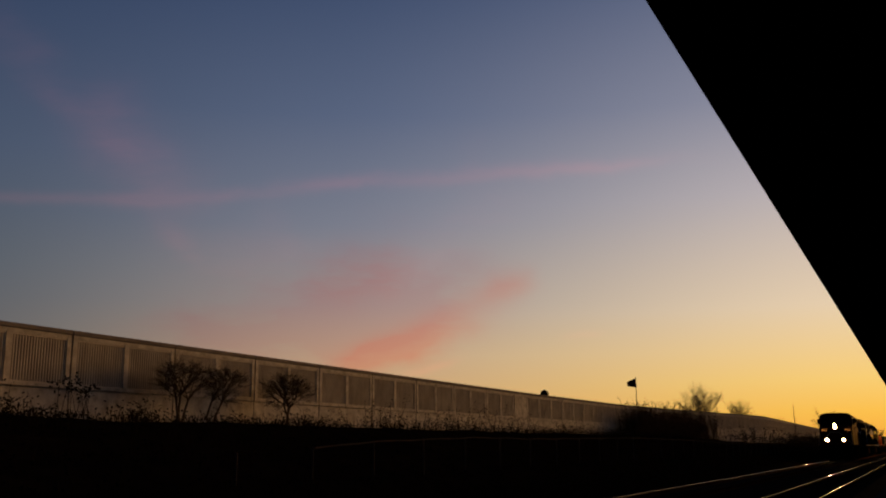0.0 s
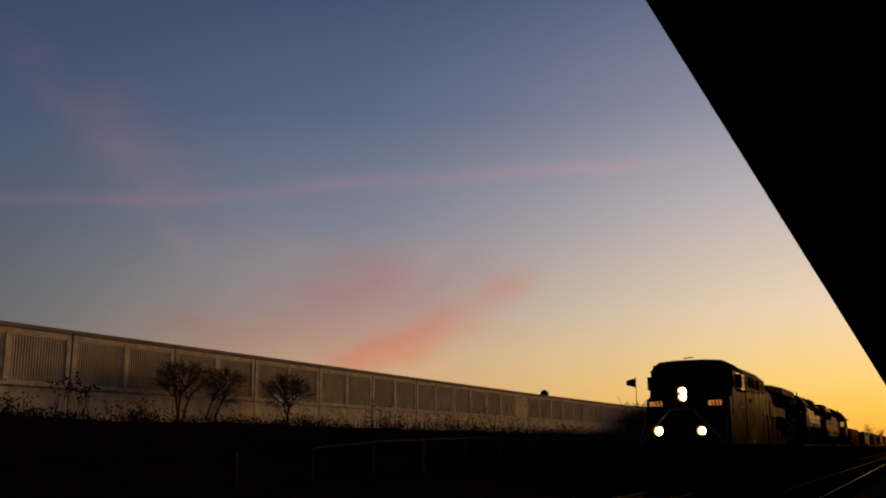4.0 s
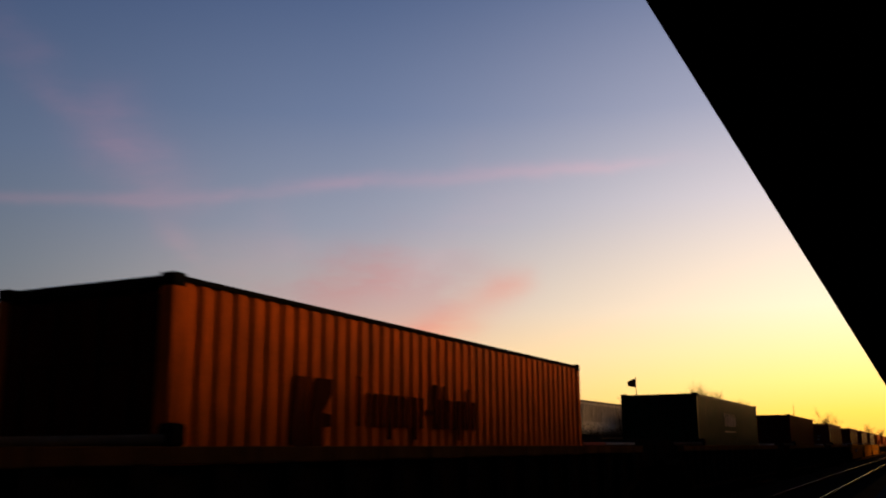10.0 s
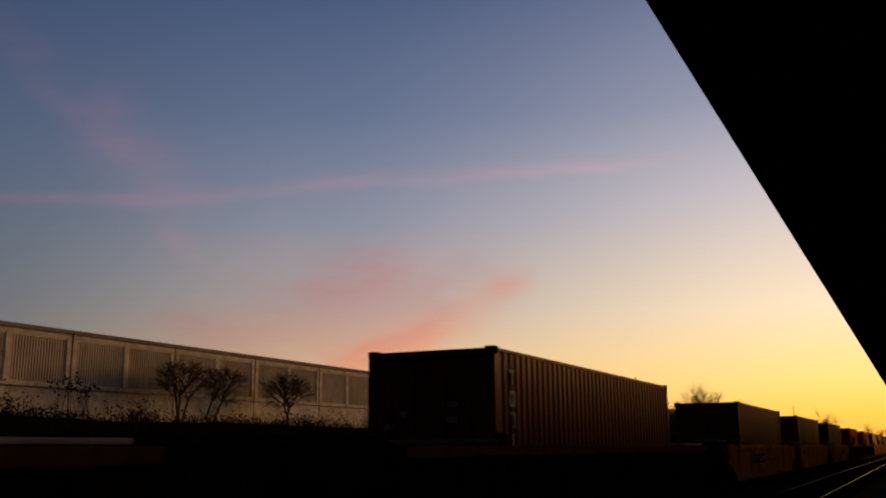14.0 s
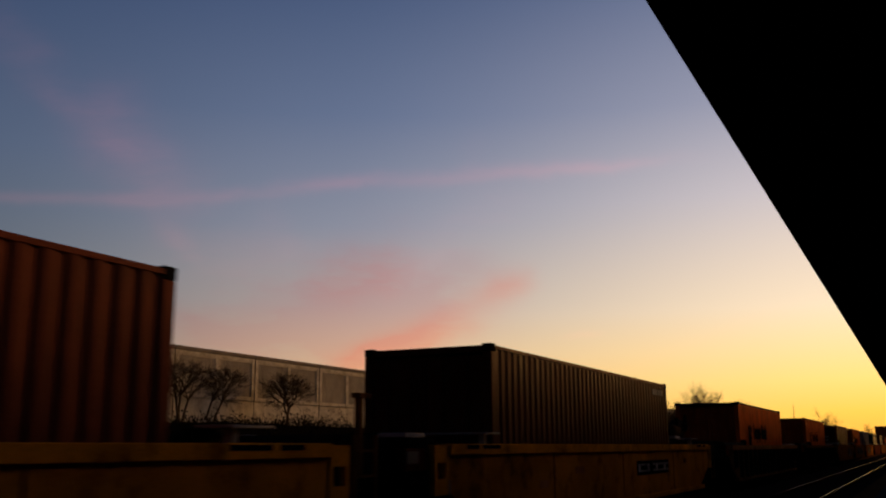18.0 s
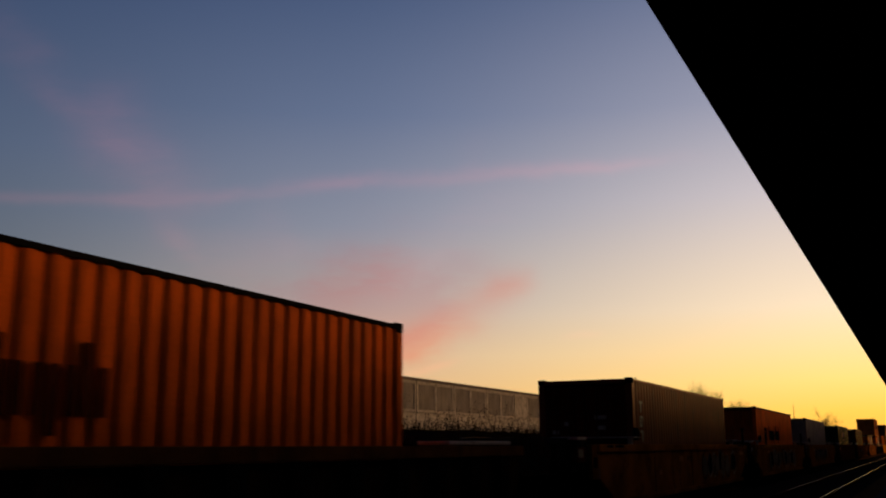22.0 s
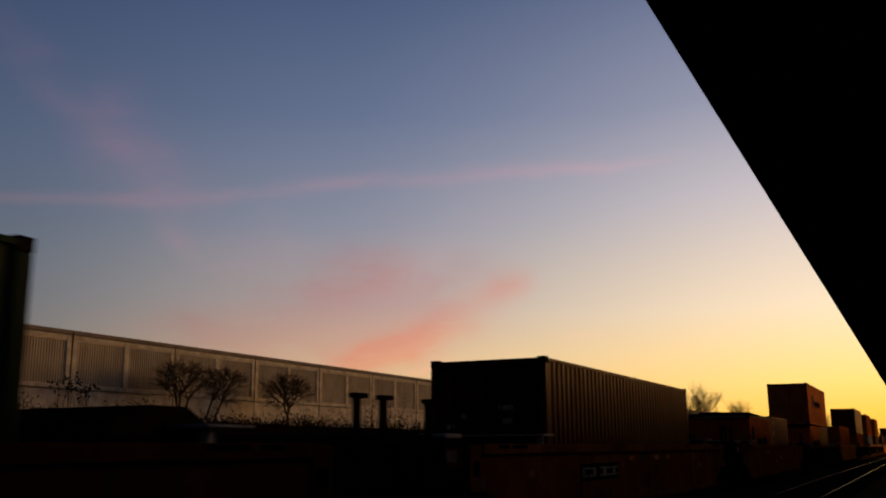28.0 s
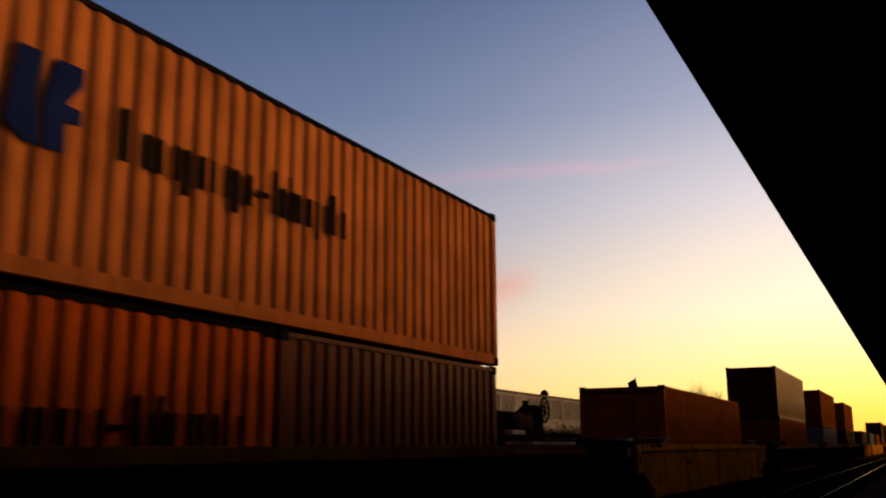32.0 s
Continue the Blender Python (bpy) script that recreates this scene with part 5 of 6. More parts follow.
def underframe(loco, y0, y1, tank, trucks, axles=3, strip="sill_white"):
    boxes("frame_sill", "black_paint", loco, (-1.5, 1.5, y0, y1, 1.25, 1.56), bevel=0.02)
    for sx in (-1, 1):
        n = 9
        for k in range(n):
            a = y0 + 0.3 + k * (y1 - y0 - 0.6) / n
            boxes("sill_stripe", strip, loco, (*sorted((sx * 1.503, sx * 1.512)), a, a + (y1 - y0 - 0.6) / n - 0.10, 1.49, 1.59))
    bm = bmesh.new()
    prism(bm, [(-1.35, 1.2), (-1.4, 0.6), (-1.1, 0.34), (1.1, 0.34), (1.4, 0.6), (1.35, 1.2)], tank[0], tank[1])
    part("fuel_tank", bm, "tank_brown", loco)
    for y in trucks:
        truck_parts(loco, y, axles)
    for ya, sgn in ((y0, -1), (y1, 1)):
        bm = bmesh.new()
        prism(bm, [(-1.4, 0.25), (1.4, 0.25), (1.45, 1.25), (-1.45, 1.25)], *sorted((ya, ya - sgn * 0.1)))
        part("pilot", bm, "black_paint", loco)
        bm = bmesh.new()
        box(bm, -0.15, 0.15, *sorted((ya, ya + sgn * 0.62)), 0.74, 1.0, bevel=0.03)
        part("coupler", bm, "black_iron", loco)
        for sx in (-1, 1):
            for k in range(3):
                boxes("step", "black_iron", loco, (*sorted((sx * 1.05, sx * 1.5)), *sorted((ya - sgn * 0.02, ya - sgn * 0.32)), 0.35 + k * 0.33, 0.39 + k * 0.33))


def lead_engine():
    e = thing("diesel_engine", "grimy red wide-nosed diesel engine with lit headlamps", "locomotive", "engines of the train")
    underframe(e, 0.15, 22.1, (8.3, 13.6), (4.2, 18.2), strip="black_iron")

    def ring(y, zt, full):
        a = 1.5
        return [(-a, y, 1.56), (-a, y, min(zt, 4.22)), (-1.15, y, min(zt + 0.01, 4.53) if full else zt + 0.02), (-0.5, y, min(zt + 0.02, 4.66) if full else zt + 0.04),
                (0.5, y, min(zt + 0.02, 4.66) if full else zt + 0.04), (1.15, y, min(zt + 0.01, 4.53) if full else zt + 0.02), (a, y, min(zt, 4.22)), (a, y, 1.56)]
    # nose
    bm = bmesh.new()
    lo = [(-0.85, 0.85), (0.85, 0.85), (1.5, 1.35), (1.5, 1.98), (-1.5, 1.98), (-1.5, 1.35)]
    va = [bm.verts.new((x, y, 1.56)) for x, y in lo]
    vb = [bm.verts.new((x * 0.99, y + 0.06, 3.18 if y < 1.9 else 3.32)) for x, y in lo]
    bm.faces.new(va), bm.faces.new(vb)
    for k in range(6):
        bm.faces.new((va[k], va[(k + 1) % 6], vb[(k + 1) % 6], vb[k]))
    part("nose", bm, "loco_red", e)
    # cab with sloped windscreen, running back into the full-width equipment bay
    full = [(-1.5, 1.56), (-1.5, 4.22), (-1.15, 4.56), (-0.5, 4.68), (0.5, 4.68), (1.15, 4.56), (1.5, 4.22), (1.5, 1.56)]
    bm = bmesh.new()
    box(bm, -1.5, 1.5, 1.99, 4.75, 1.56, 3.30)
    cab = part("cab", bm, "loco_red", e)
    for sx in (-1, 1):
        wx = sorted((sx * 1.44, sx * 1.5))
        bm = bmesh.new()
        prism(bm, [(1.99, 3.30), (2.36, 4.22), (2.82, 4.22), (2.82, 3.30)], *wx, axis="x")
        part("front_pillar", bm, "loco_red", cab)
        boxes("rear_pillar", "loco_red", cab, (*wx, 4.55, 4.75, 3.30, 4.22))
        boxes("window_rail", "loco_red", cab, (*wx, 2.82, 4.55, 3.30, 3.60))
        boxes("window_head", "loco_red", cab, (*wx, 2.82, 4.55, 4.17, 4.22))
    # added black board that keeps sky light out of the windscreen
    boxes("front_bulkhead", "black_iron", cab, (-1.436, 1.436, 2.74, 2.80, 3.31, 4.21))
    boxes("rear_wall", "loco_red", cab, (-1.44, 1.44, 4.69, 4.75, 3.30, 4.22))
    for x0, x1 in ((-1.44, -1.34), (-0.06, 0.06), (1.34, 1.44)):
        bm = bmesh.new()
        prism(bm, [(2.0, 3.30), (2.36, 4.22), (2.44, 4.22), (2.08, 3.30)], x0, x1, "x")
        part("windscreen_post", bm, "loco_red", cab)
    bm = bmesh.new()
    prism(bm, [(2.0, 3.30), (2.08, 3.50), (2.14, 3.50), (2.06, 3.30)], -1.44, 1.44, "x")
    part("windscreen_sill", bm, "loco_red", cab)
    bm = bmesh.new()
    prism(bm, [(-1.5, 4.22), (-1.15, 4.54), (-0.5, 4.58), (0.5, 4.58), (1.15, 4.54), (1.5, 4.22)], 2.36, 4.75)
    part("cab_roof", bm, "loco_red", cab)
    bm = bmesh.new()
    box(bm, -1.49, 1.49, 4.76, 10.25, 3.72, 4.245)
    bay = part("equipment_bay", bm, "loco_sooty", e)
    bm = bmesh.new()
    prism(bm, [(-1.49, 4.248), (-1.15, 4.56), (-0.5, 4.60), (0.5, 4.60), (1.15, 4.56), (1.49, 4.248)], 4.76, 10.25)
    part("bay_roof", bm, "roof_black", bay)
    boxes("lower_side", "loco_red", e, (-1.492, 1.492, 4.76, 9.24, 1.56, 3.716), bevel=0.01)
    bm = bmesh.new()
    prism(bm, [(-1.52, 4.215), (-1.16, 4.565), (-0.5, 4.61), (0.5, 4.61), (1.16, 4.565), (1.52, 4.215), (1.52, 4.24), (1.16, 4.60), (0.5, 4.65), (-0.5, 4.65), (-1.16, 4.60), (-1.52, 4.24)], 2.22, 4.80)
    part("roof_cover", bm, "black_paint", cab)
    bm = bmesh.new()
    loft(bm, [[(-1.36, 2.09, 3.48), (1.36, 2.09, 3.48), (1.36, 2.10, 3.48), (-1.36, 2.10, 3.48)], [(-1.36, 2.36, 4.18), (1.36, 2.36, 4.18), (1.36, 2.37, 4.18), (-1.36, 2.37, 4.18)]])
    part("windscreen", bm, "dark_cab_glass", cab)
    boxes("brow_panel", "black_paint", cab, (-1.40, 1.40, 2.30, 2.355, 4.22, 4.50), label="black panel over the windscreen")
    for sx in (1, -1):
        window(cab, sx * 1.5, 2.82, 4.55, 3.60, 4.17, "frame_white")
        boxes("mirror", "black_paint", cab, (*sorted((sx * 1.52, sx * 1.74)), 2.66, 2.74, 3.60, 4.10), bevel=0.02)
        boxes("wind_deflector", "black_paint", cab, (*sorted((sx * 1.52, sx * 1.66)), 3.22, 3.27, 3.60, 4.10))
        boxes("window_ledge", "black_paint", cab, (*sorted((sx * 1.50, sx * 1.62)), 2.80, 4.58, 3.52, 3.57))
        for a, b, z0 in ((5.80, 6.45, 3.78), (6.70, 7.32, 3.78), (7.75, 8.62, 3.78)):
            bm = bmesh.new()
            box(bm, *sorted((sx * 1.490, sx * 1.502)), a, b, z0, 4.20)
            for k in range(6):
                zz = z0 + 0.04 + k * (4.20 - z0 - 0.06) / 6
                box(bm, *sorted((sx * 1.502, sx * 1.516)), a + 0.03, b - 0.03, zz, zz + 0.03)
            part("louvre", bm, "grille", bay)
        for zz, ya, yb in ((3.92, 4.7, 8.5), (3.63, 4.7, 8.1)):
            bm = bmesh.new()
            tube(bm, [(sx * 1.5, ya, zz), (sx * 1.58, ya + 0.08, zz), (sx * 1.58, yb - 0.08, zz), (sx * 1.5, yb, zz)], 0.022, 6)
            part("grab_iron", bm, "black_paint", bay)
        boxes("cab_door", "loco_red", e, (*sorted((sx * 1.500, sx * 1.514)), 4.9, 5.6, 1.75, 3.45), bevel=0.004)
        boxes("seam", "black_paint", e, (*sorted((sx * 1.500, sx * 1.508)), 4.74, 4.77, 1.6, 4.1))
        boxes("vent_box", "black_paint", e, (*sorted((sx * 1.50, sx * 1.56)), 5.6, 5.9, 3.18, 3.32))
        # engine hood doors, proud of the hood
        for k in range(9):
            a = 9.5 + k * 1.12
            bm = bmesh.new()
            box(bm, *sorted((sx * 1.002, sx * 1.016)), a, a + 1.04, 1.75, 3.92, bevel=0.004)
            box(bm, *sorted((sx * 1.016, sx * 1.04)), a + 0.92, a + 0.97, 2.7, 2.9)
            part("hood_door", bm, "loco_red", e)
        handrail(e, sx * 1.44, 9.6, 20.5, 1.56, 2.80, 1.36)
        boxes("relay_box", "black_paint", e, (*sorted((sx * 1.02, sx * 1.16)), 17.2, 17.8, 2.25, 2.95), bevel=0.01)
        boxes("relay_box", "black_paint", e, (*sorted((sx * 1.02, sx * 1.16)), 17.95, 18.5, 2.25, 2.95), bevel=0.01)
        boxes("relay_box", "black_paint", e, (*sorted((sx * 1.02, sx * 1.12)), 18.9, 19.3, 1.9, 2.95), bevel=0.01)
        boxes("relay_box", "black_paint", e, (*sorted((sx * 1.02, sx * 1.12)), 19.6, 20.1, 1.9, 2.85), bevel=0.01)
    bm = bmesh.new()
    prism(bm, [(-1.0, 1.56), (-1.0, 4.02), (-0.85, 4.17), (0.85, 4.17), (1.0, 4.02), (1.0, 1.56)], 9.245, 20.9)
    part("hood", bm, "loco_red", e)
    boxes("exhaust_silencer", "black_paint", e, (-0.7, 0.7, 12.7, 13.9, 4.16, 4.44), bevel=0.04)
    bm = bmesh.new()
    for y in (11.5, 11.85):
        disc(bm, (0.45, y, 4.22), 0.12, 0.16, "z", 10, 0.08)
    part("vent_cap", bm, "black_paint", e)
    # radiator wings
    bm = bmesh.new()
    tail = [(-1.48, 4.01), (-1.48, 4.32), (-0.95, 4.46), (0.95, 4.46), (1.48, 4.32), (1.48, 4.01)]
    loft(bm, [[(x * 0.66, 15.0, max(z - 0.02, 4.1)) for x, z in tail], [(x, 16.5, z) for x, z in tail], [(x, 21.3, z) for x, z in tail]])
    part("radiator_wing", bm, "loco_sooty", e)
    bm = bmesh.new()
    prism(bm, [(-1.40, 3.985), (1.40, 3.985), (1.03, 3.42), (-1.03, 3.42)], 16.4, 21.0)
    part("radiator_intake", bm, "grille", e)
    for sx in (-1, 1):
        bm = bmesh.new()
        tube(bm, [(sx * 1.30, 16.6, 3.82), (sx * 1.30, 20.9, 3.82)], 0.03, 6)
        part("intake_bar", bm, "black_paint", e)
    # pipe on the hood side, lettering blocks
    bm = bmesh.new()
    tube(bm, [(1.50, 9.2, 4.1), (1.47, 9.45, 3.7), (1.1, 9.8, 3.25), (1.06, 10.1, 3.12), (1.06, 11.3, 3.12), (1.06, 11.35, 2.3)], 0.03, 6)
    part("pipe", bm, "black_paint", e)
    bars("lettering_block", "cream_ink", e, 1.018, 9.6, 3.20, 0.44, [(1.2, 0, 0.85), (0.45, 0, 0.85), (1.4, 0, 0.85), (1.2, 0, 0.8), (0.4, 0, 0.85), (1.3, 0, 0.85), (0.45, 0, 0.8), (1.3, 0, 0.85)], "worn cream blocks of a painted company mark")
    bars("lettering_block", "cream_ink", e, 1.018, 10.2, 2.62, 0.40, [(1.4, 0, 0.8), (0.5, 0, 0.85), (1.4, 0, 0.85), (0.45, 0, 0.8), (1.4, 0, 0.85)], "worn cream blocks of a painted company mark")
    emblem(e, "black_ink", 14.7, 2.95, 0.72, 1.018)
    lettering("road_number", "8533", 0.42, "cream_ink", e, Matrix.Translation((1.503, 3.75, 3.05)) @ SIDE_TURN)
    # lamps and number boards
    for z in (3.41, 3.22):
        bm = bmesh.new()
        disc(bm, (0, 0.80, z), 0.095, 0.02, "y", 20)
        lamp = part("headlamp", bm, "headlamp", e, "lit round headlamp")
        bm = bmesh.new()
        can(bm, (0, z), 0.118, 0.15, 0.62, 0.95)
        disc(bm, (0, 0.90, z), 0.117, 0.06, "y", 20)
        part("lamp_hood", bm, "black_paint", lamp)
        # added glowing ring, stands in for the headlamp's halo
        bm = bmesh.new()
        can(bm, (0, z), 0.119, 0.162, 0.60, 0.615)
        part("reflector_rim", bm, "halo_glow", lamp, "glowing amber ring standing in for the lamp's halo")
    for sx in (-1, 1):
        bm = bmesh.new()
        disc(bm, (sx * 0.74, 0.10, 2.03), 0.095, 0.02, "y", 20)
        lamp = part("ditch_lamp", bm, "headlamp", e, "lit round lower lamp")
        boxes("lamp_bracket", "black_paint", lamp, (sx * 0.74 - 0.13, sx * 0.74 + 0.13, 0.125, 0.9, 1.9, 2.16), bevel=0.02)
        bm = bmesh.new()
        can(bm, (sx * 0.74, 2.03), 0.118, 0.15, -0.06, 0.125)
        part("lamp_hood", bm, "black_paint", lamp)
        # the same painted halo round each ditch lamp
        bm = bmesh.new()
        can(bm, (sx * 0.74, 2.03), 0.119, 0.162, -0.08, -0.065)
        part("reflector_rim", bm, "halo_glow", lamp, "glowing amber ring standing in for the lamp's halo")
        nb = 1.08 if sx > 0 else -1.0
        boxes("number_board", "black_paint", e, (nb - 0.33, nb + 0.33, 0.86, 1.3, 2.88, 3.11))
        lettering("road_number", "8533", 0.24, "amber_digit", e, Matrix.Translation((nb, 0.852, 2.995)) @ FRONT_TURN, "glowing amber digits")
        bm = bmesh.new()
        tube(bm, [(sx * 0.45, 0.55, 2.75), (sx * 0.45, 0.35, 2.7), (sx * 1.35, 0.25, 1.75), (sx * 1.35, 0.25, 1.3)], 0.022, 6)
        part("front_handrail", bm, "sill_white", e, "pale bent front handrail")
        bm = bmesh.new()
        tube(bm, [(sx * 1.42, 0.9, 2.75), (sx * 1.44, 0.9, 2.3), (sx * 1.48, 0.3, 1.75), (sx * 1.48, 0.3, 1.2)], 0.02, 6)
        part("front_handrail", bm, "sill_white", e, "pale bent front handrail")
    bm = bmesh.new()
    tube(bm, [(-0.5, 0.52, 2.78), (0.45, 0.52, 2.78)], 0.02, 6)
    part("front_handrail", bm, "sill_white", e, "pale front handrail")
    bm = bmesh.new()
    tube(bm, [(-0.35, 2.9, 4.66), (-0.35, 2.9, 4.78), (0.0, 2.9, 4.80), (0.0, 2.9, 4.66)], 0.02, 6)
    part("roof_antenna", bm, "black_paint", e)
    bm = bmesh.new()
    for x in (-1.15, -0.95, -0.75):
        disc(bm, (x, 1.5, 3.42), 0.06, 0.35, "y", 8, 0.11)
    part("horn", bm, "black_paint", e)
    # end rails
    for sx in (-1, 1):
        bm = bmesh.new()
        tube(bm, [(sx * 1.4, 20.5, 2.80), (sx * 1.4, 21.6, 2.80), (sx * 1.4, 21.7, 1.2)], 0.024, 6)
        tube(bm, [(sx * 1.4, 20.5, 2.2), (sx * 1.4, 21.7, 2.2)], 0.018, 6)
        part("end_handrail", bm, "black_paint", e)
    for x in (-1.1, -0.62, -0.3, 0.3, 0.62, 1.1):
        boxes("end_stanchion", "rail_dull", e, (x - 0.028, x + 0.028, 21.86, 21.92, 1.30, 2.62))
    boxes("end_rail", "black_paint", e, (-1.15, 1.15, 21.86, 21.92, 2.62, 2.68), bevel=0.01)
    for x in (-0.95, -0.45, 0.45, 0.95):
        bm = bmesh.new()
        tube(bm, [(x, 22.1, 1.45), (x, 22.28, 1.25), (x, 22.32, 0.85), (x, 22.2, 0.6)], 0.03, 6)
        part("air_hose", bm, "black_iron", e)
    return rolling(e, 0.0)


def hood_engine(s, label, upper, lower, band, cab_first, number):
    """A narrow-hooded road-switcher. Built cab first; the other is the same turned end for end."""
    e = thing("diesel_engine", label, "locomotive", "engines of the train")
    L = 19.1
    f = (lambda y: y) if cab_first else (lambda y: L - y)

    def yy(a, b):
        return tuple(sorted((f(a), f(b))))
    underframe(e, 0.0, L, yy(7.2, 12.0), (f(3.6), f(15.6)))
    # long hood in bands of paint
    hw = 0.97
    split = 2.68
    a, b = yy(5.02, 17.4)
    rail = 2.50 if band else 2.86
    if band:
        boxes("hood_lower", lower, e, (-hw, hw, a, b, 1.56, 2.30))
        boxes("hood_band", band, e, (-hw, hw, a, b, 2.303, 3.0), label="broad yellow band")
        z1 = 3.003
    else:
        boxes("hood_lower", lower, e, (-hw, hw, a, b, 1.56, split))
        z1 = split + 0.003
    if band:
        bm = bmesh.new()
        prism(bm, [(-hw, z1), (-hw, 4.26), (-0.80, 4.42), (0.80, 4.42), (hw, 4.26), (hw, z1)], *yy(5.02, 17.4))
        part("hood_upper", bm, upper, e)
    else:
        boxes("hood_upper", upper, e, (-hw, hw, *yy(5.02, 17.4), z1, 4.158))
        bm = bmesh.new()
        prism(bm, [(-hw, 4.16), (-hw, 4.26), (-0.80, 4.42), (0.80, 4.42), (hw, 4.26), (hw, 4.16)], *yy(5.02, 17.4))
        part("hood_roof", bm, "soot_grey", e, "sooty grey hood roof")
    g0, g1, gz = (12.95, 17.25, 3.46) if band else (13.15, 17.36, 3.56)
    for sx in (-1, 1):
        # dark recess behind the cab, dynamic-brake hatch and radiator grilles
        boxes("intake_grille", "grille", e, (*sorted((sx * 0.972, sx * 0.985)), *yy(5.1, 7.55), 3.55, 4.14))
        bm = bmesh.new()
        prism(bm, [(sx * 0.96, 3.80), (sx * 1.13, 3.98), (sx * 1.13, 4.34), (sx * 0.80, 4.54), (sx * 0.80, 4.42), (sx * 0.96, 4.27)], *yy(7.65, 12.6))
        fl = part("brake_hatch", bm, "blower_grey" if band else "soot_grey", e)
        bm = bmesh.new()
        prism(bm, [(sx * 0.985, 3.79), (sx * 1.145, 3.95), (sx * 1.145, 4.24), (sx * 1.131, 4.24), (sx * 1.131, 3.97), (sx * 0.97, 3.81)], *yy(7.75, 12.5))
        part("hatch_grille", bm, "grille", fl)
        bm = bmesh.new()
        box(bm, *sorted((sx * 0.972, sx * 0.986)), *yy(g0, g1), gz, 4.14)
        for k in range(5):
            z = gz + 0.05 + k * 0.11
            box(bm, *sorted((sx * 0.986, sx * 0.998)), *yy(g0 + 0.05, g1 - 0.05), z, z + 0.035)
        part("radiator_grille", bm, "grille", e)
        boxes("grille_ledge", upper, e, (*sorted((sx * 0.972, sx * 1.01)), *yy(g0, g1 + 0.02), gz - 0.06, gz - 0.02))
        if not band:
            bm = bmesh.new()
            prism(bm, [(f(5.06), 1.60), (f(5.06), 3.48), (f(6.5), 3.48), (f(6.95), 3.30), (f(7.15), 2.95), (f(7.25), 1.60)], *sorted((sx * 0.972, sx * 1.20)), axis="x")
            part("blower_housing", bm, "blower_grey", e, "dark grey bulge behind the cab")
        # row of small latches and doors
        for k in range(11):
            y = 7.9 + k * 0.82
            boxes("hood_door", upper, e, (*sorted((sx * 0.971, sx * 0.976)), *yy(y, y + 0.75), z1 + 0.06, 3.36 if y > 12.5 else 3.74), bevel=0.003)
        for k in range(14):
            y = 7.8 + k * 0.68
            z = (3.66 if y < 12.4 else 3.30) - 0.06 * (k % 2)
            boxes("latch", "black_paint", e, (*sorted((sx * 0.982, sx * 1.0)), *yy(y, y + 0.09), z - 0.05, z + 0.05))
        if not band:
            # the blue ends in a ragged edge
            ragged = random.Random(31)
            edge = [(7.3 + 0.21 * k, split + ragged.uniform(-0.02, 0.13)) for k in range(49)]
            bm = bmesh.new()
            prism(bm, [(7.3, split - 0.08)] + edge + [(17.38, split - 0.08)], *sorted((sx * 0.9705, sx * 0.9785)), axis="x")
            part("paint_edge", bm, lower, e, "ragged edge of the blue paint")
        handrail(e, sx * 1.44, *yy(5.2, 18.9 if band else 14.94), 1.56, rail, 1.42 if band else 1.2, r=0.022 if band else 0.028)
        bm = bmesh.new()
        p = [(sx * 1.44, f(18.9), rail), (sx * 1.44, f(19.0), rail - 0.1), (sx * 1.44, f(19.05), 1.2)] if band else [(sx * 1.44, f(14.94), 2.86), (sx * 1.44, f(15.16), 2.6), (sx * 1.44, f(19.0), 2.6), (sx * 1.44, f(19.05), 1.2)]
        tube(bm, p, 0.022, 6)
        part("end_handrail", bm, "black_paint", e)
        for y in () if band else (15.62, 16.64, 17.71, 18.9):
            bm = bmesh.new()
            tube(bm, [(sx * 1.44, f(y), 1.56), (sx * 1.44, f(y), 2.6)], 0.034, 6)
            part("stanchion", bm, "black_paint", e)
    # roof fans
    for y in (13.5, 14.95, 16.4) if band else (13.85, 15.3, 16.75):
        bm = bmesh.new()
        disc(bm, (0, f(y), 4.53), 0.76, 0.24, "z", 28, 0.70)
        fan = part("roof_fan", bm, "charcoal", e, smooth=False)
        bm = bmesh.new()
        for k in range(5):
            tube(bm, [(-0.5, f(y) - 0.36 + 0.18 * k, 4.655), (0.5, f(y) - 0.36 + 0.18 * k, 4.655)], 0.012, 4)
        part("fan_guard", bm, "grille", fan)
    boxes("exhaust_stack", "black_paint", e, (-0.25, 0.25, *yy(9.6, 10.3), 4.42, 4.56), bevel=0.02)
    # cab
    ca, cb = 3.0, 5.0
    body = "cab_grey" if not band else "hood_grey"
    if band:
        boxes("cab_band", band, e, (-1.5, 1.5, *yy(ca, cb), 2.33, 3.08), bevel=0.01, label="yellow lower cab side")
        boxes("cab_foot", "charcoal", e, (-1.5, 1.5, *yy(ca, cb), 1.56, 2.327))
        cz = 3.083
    else:
        boxes("cab_foot", lower, e, (-1.5, 1.5, *yy(ca, cb), 1.56, 2.62), bevel=0.01)
        cz = 2.623
    wz = 3.10 if not band else 3.14
    bm = bmesh.new()
    prism(bm, [(-1.5, 3.80), (-1.05, 4.34), (-0.4, 4.49), (0.4, 4.49), (1.05, 4.34), (1.5, 3.80)], *yy(ca, cb))
    cab = part("cab", bm, body, e)
    for sx in (-1, 1):
        wx = sorted((sx * 1.44, sx * 1.5))
        boxes("window_rail", body, cab, (*wx, *yy(ca, cb), cz, wz))
        boxes("window_head", body, cab, (*wx, *yy(ca, cb), 3.68, 3.80))
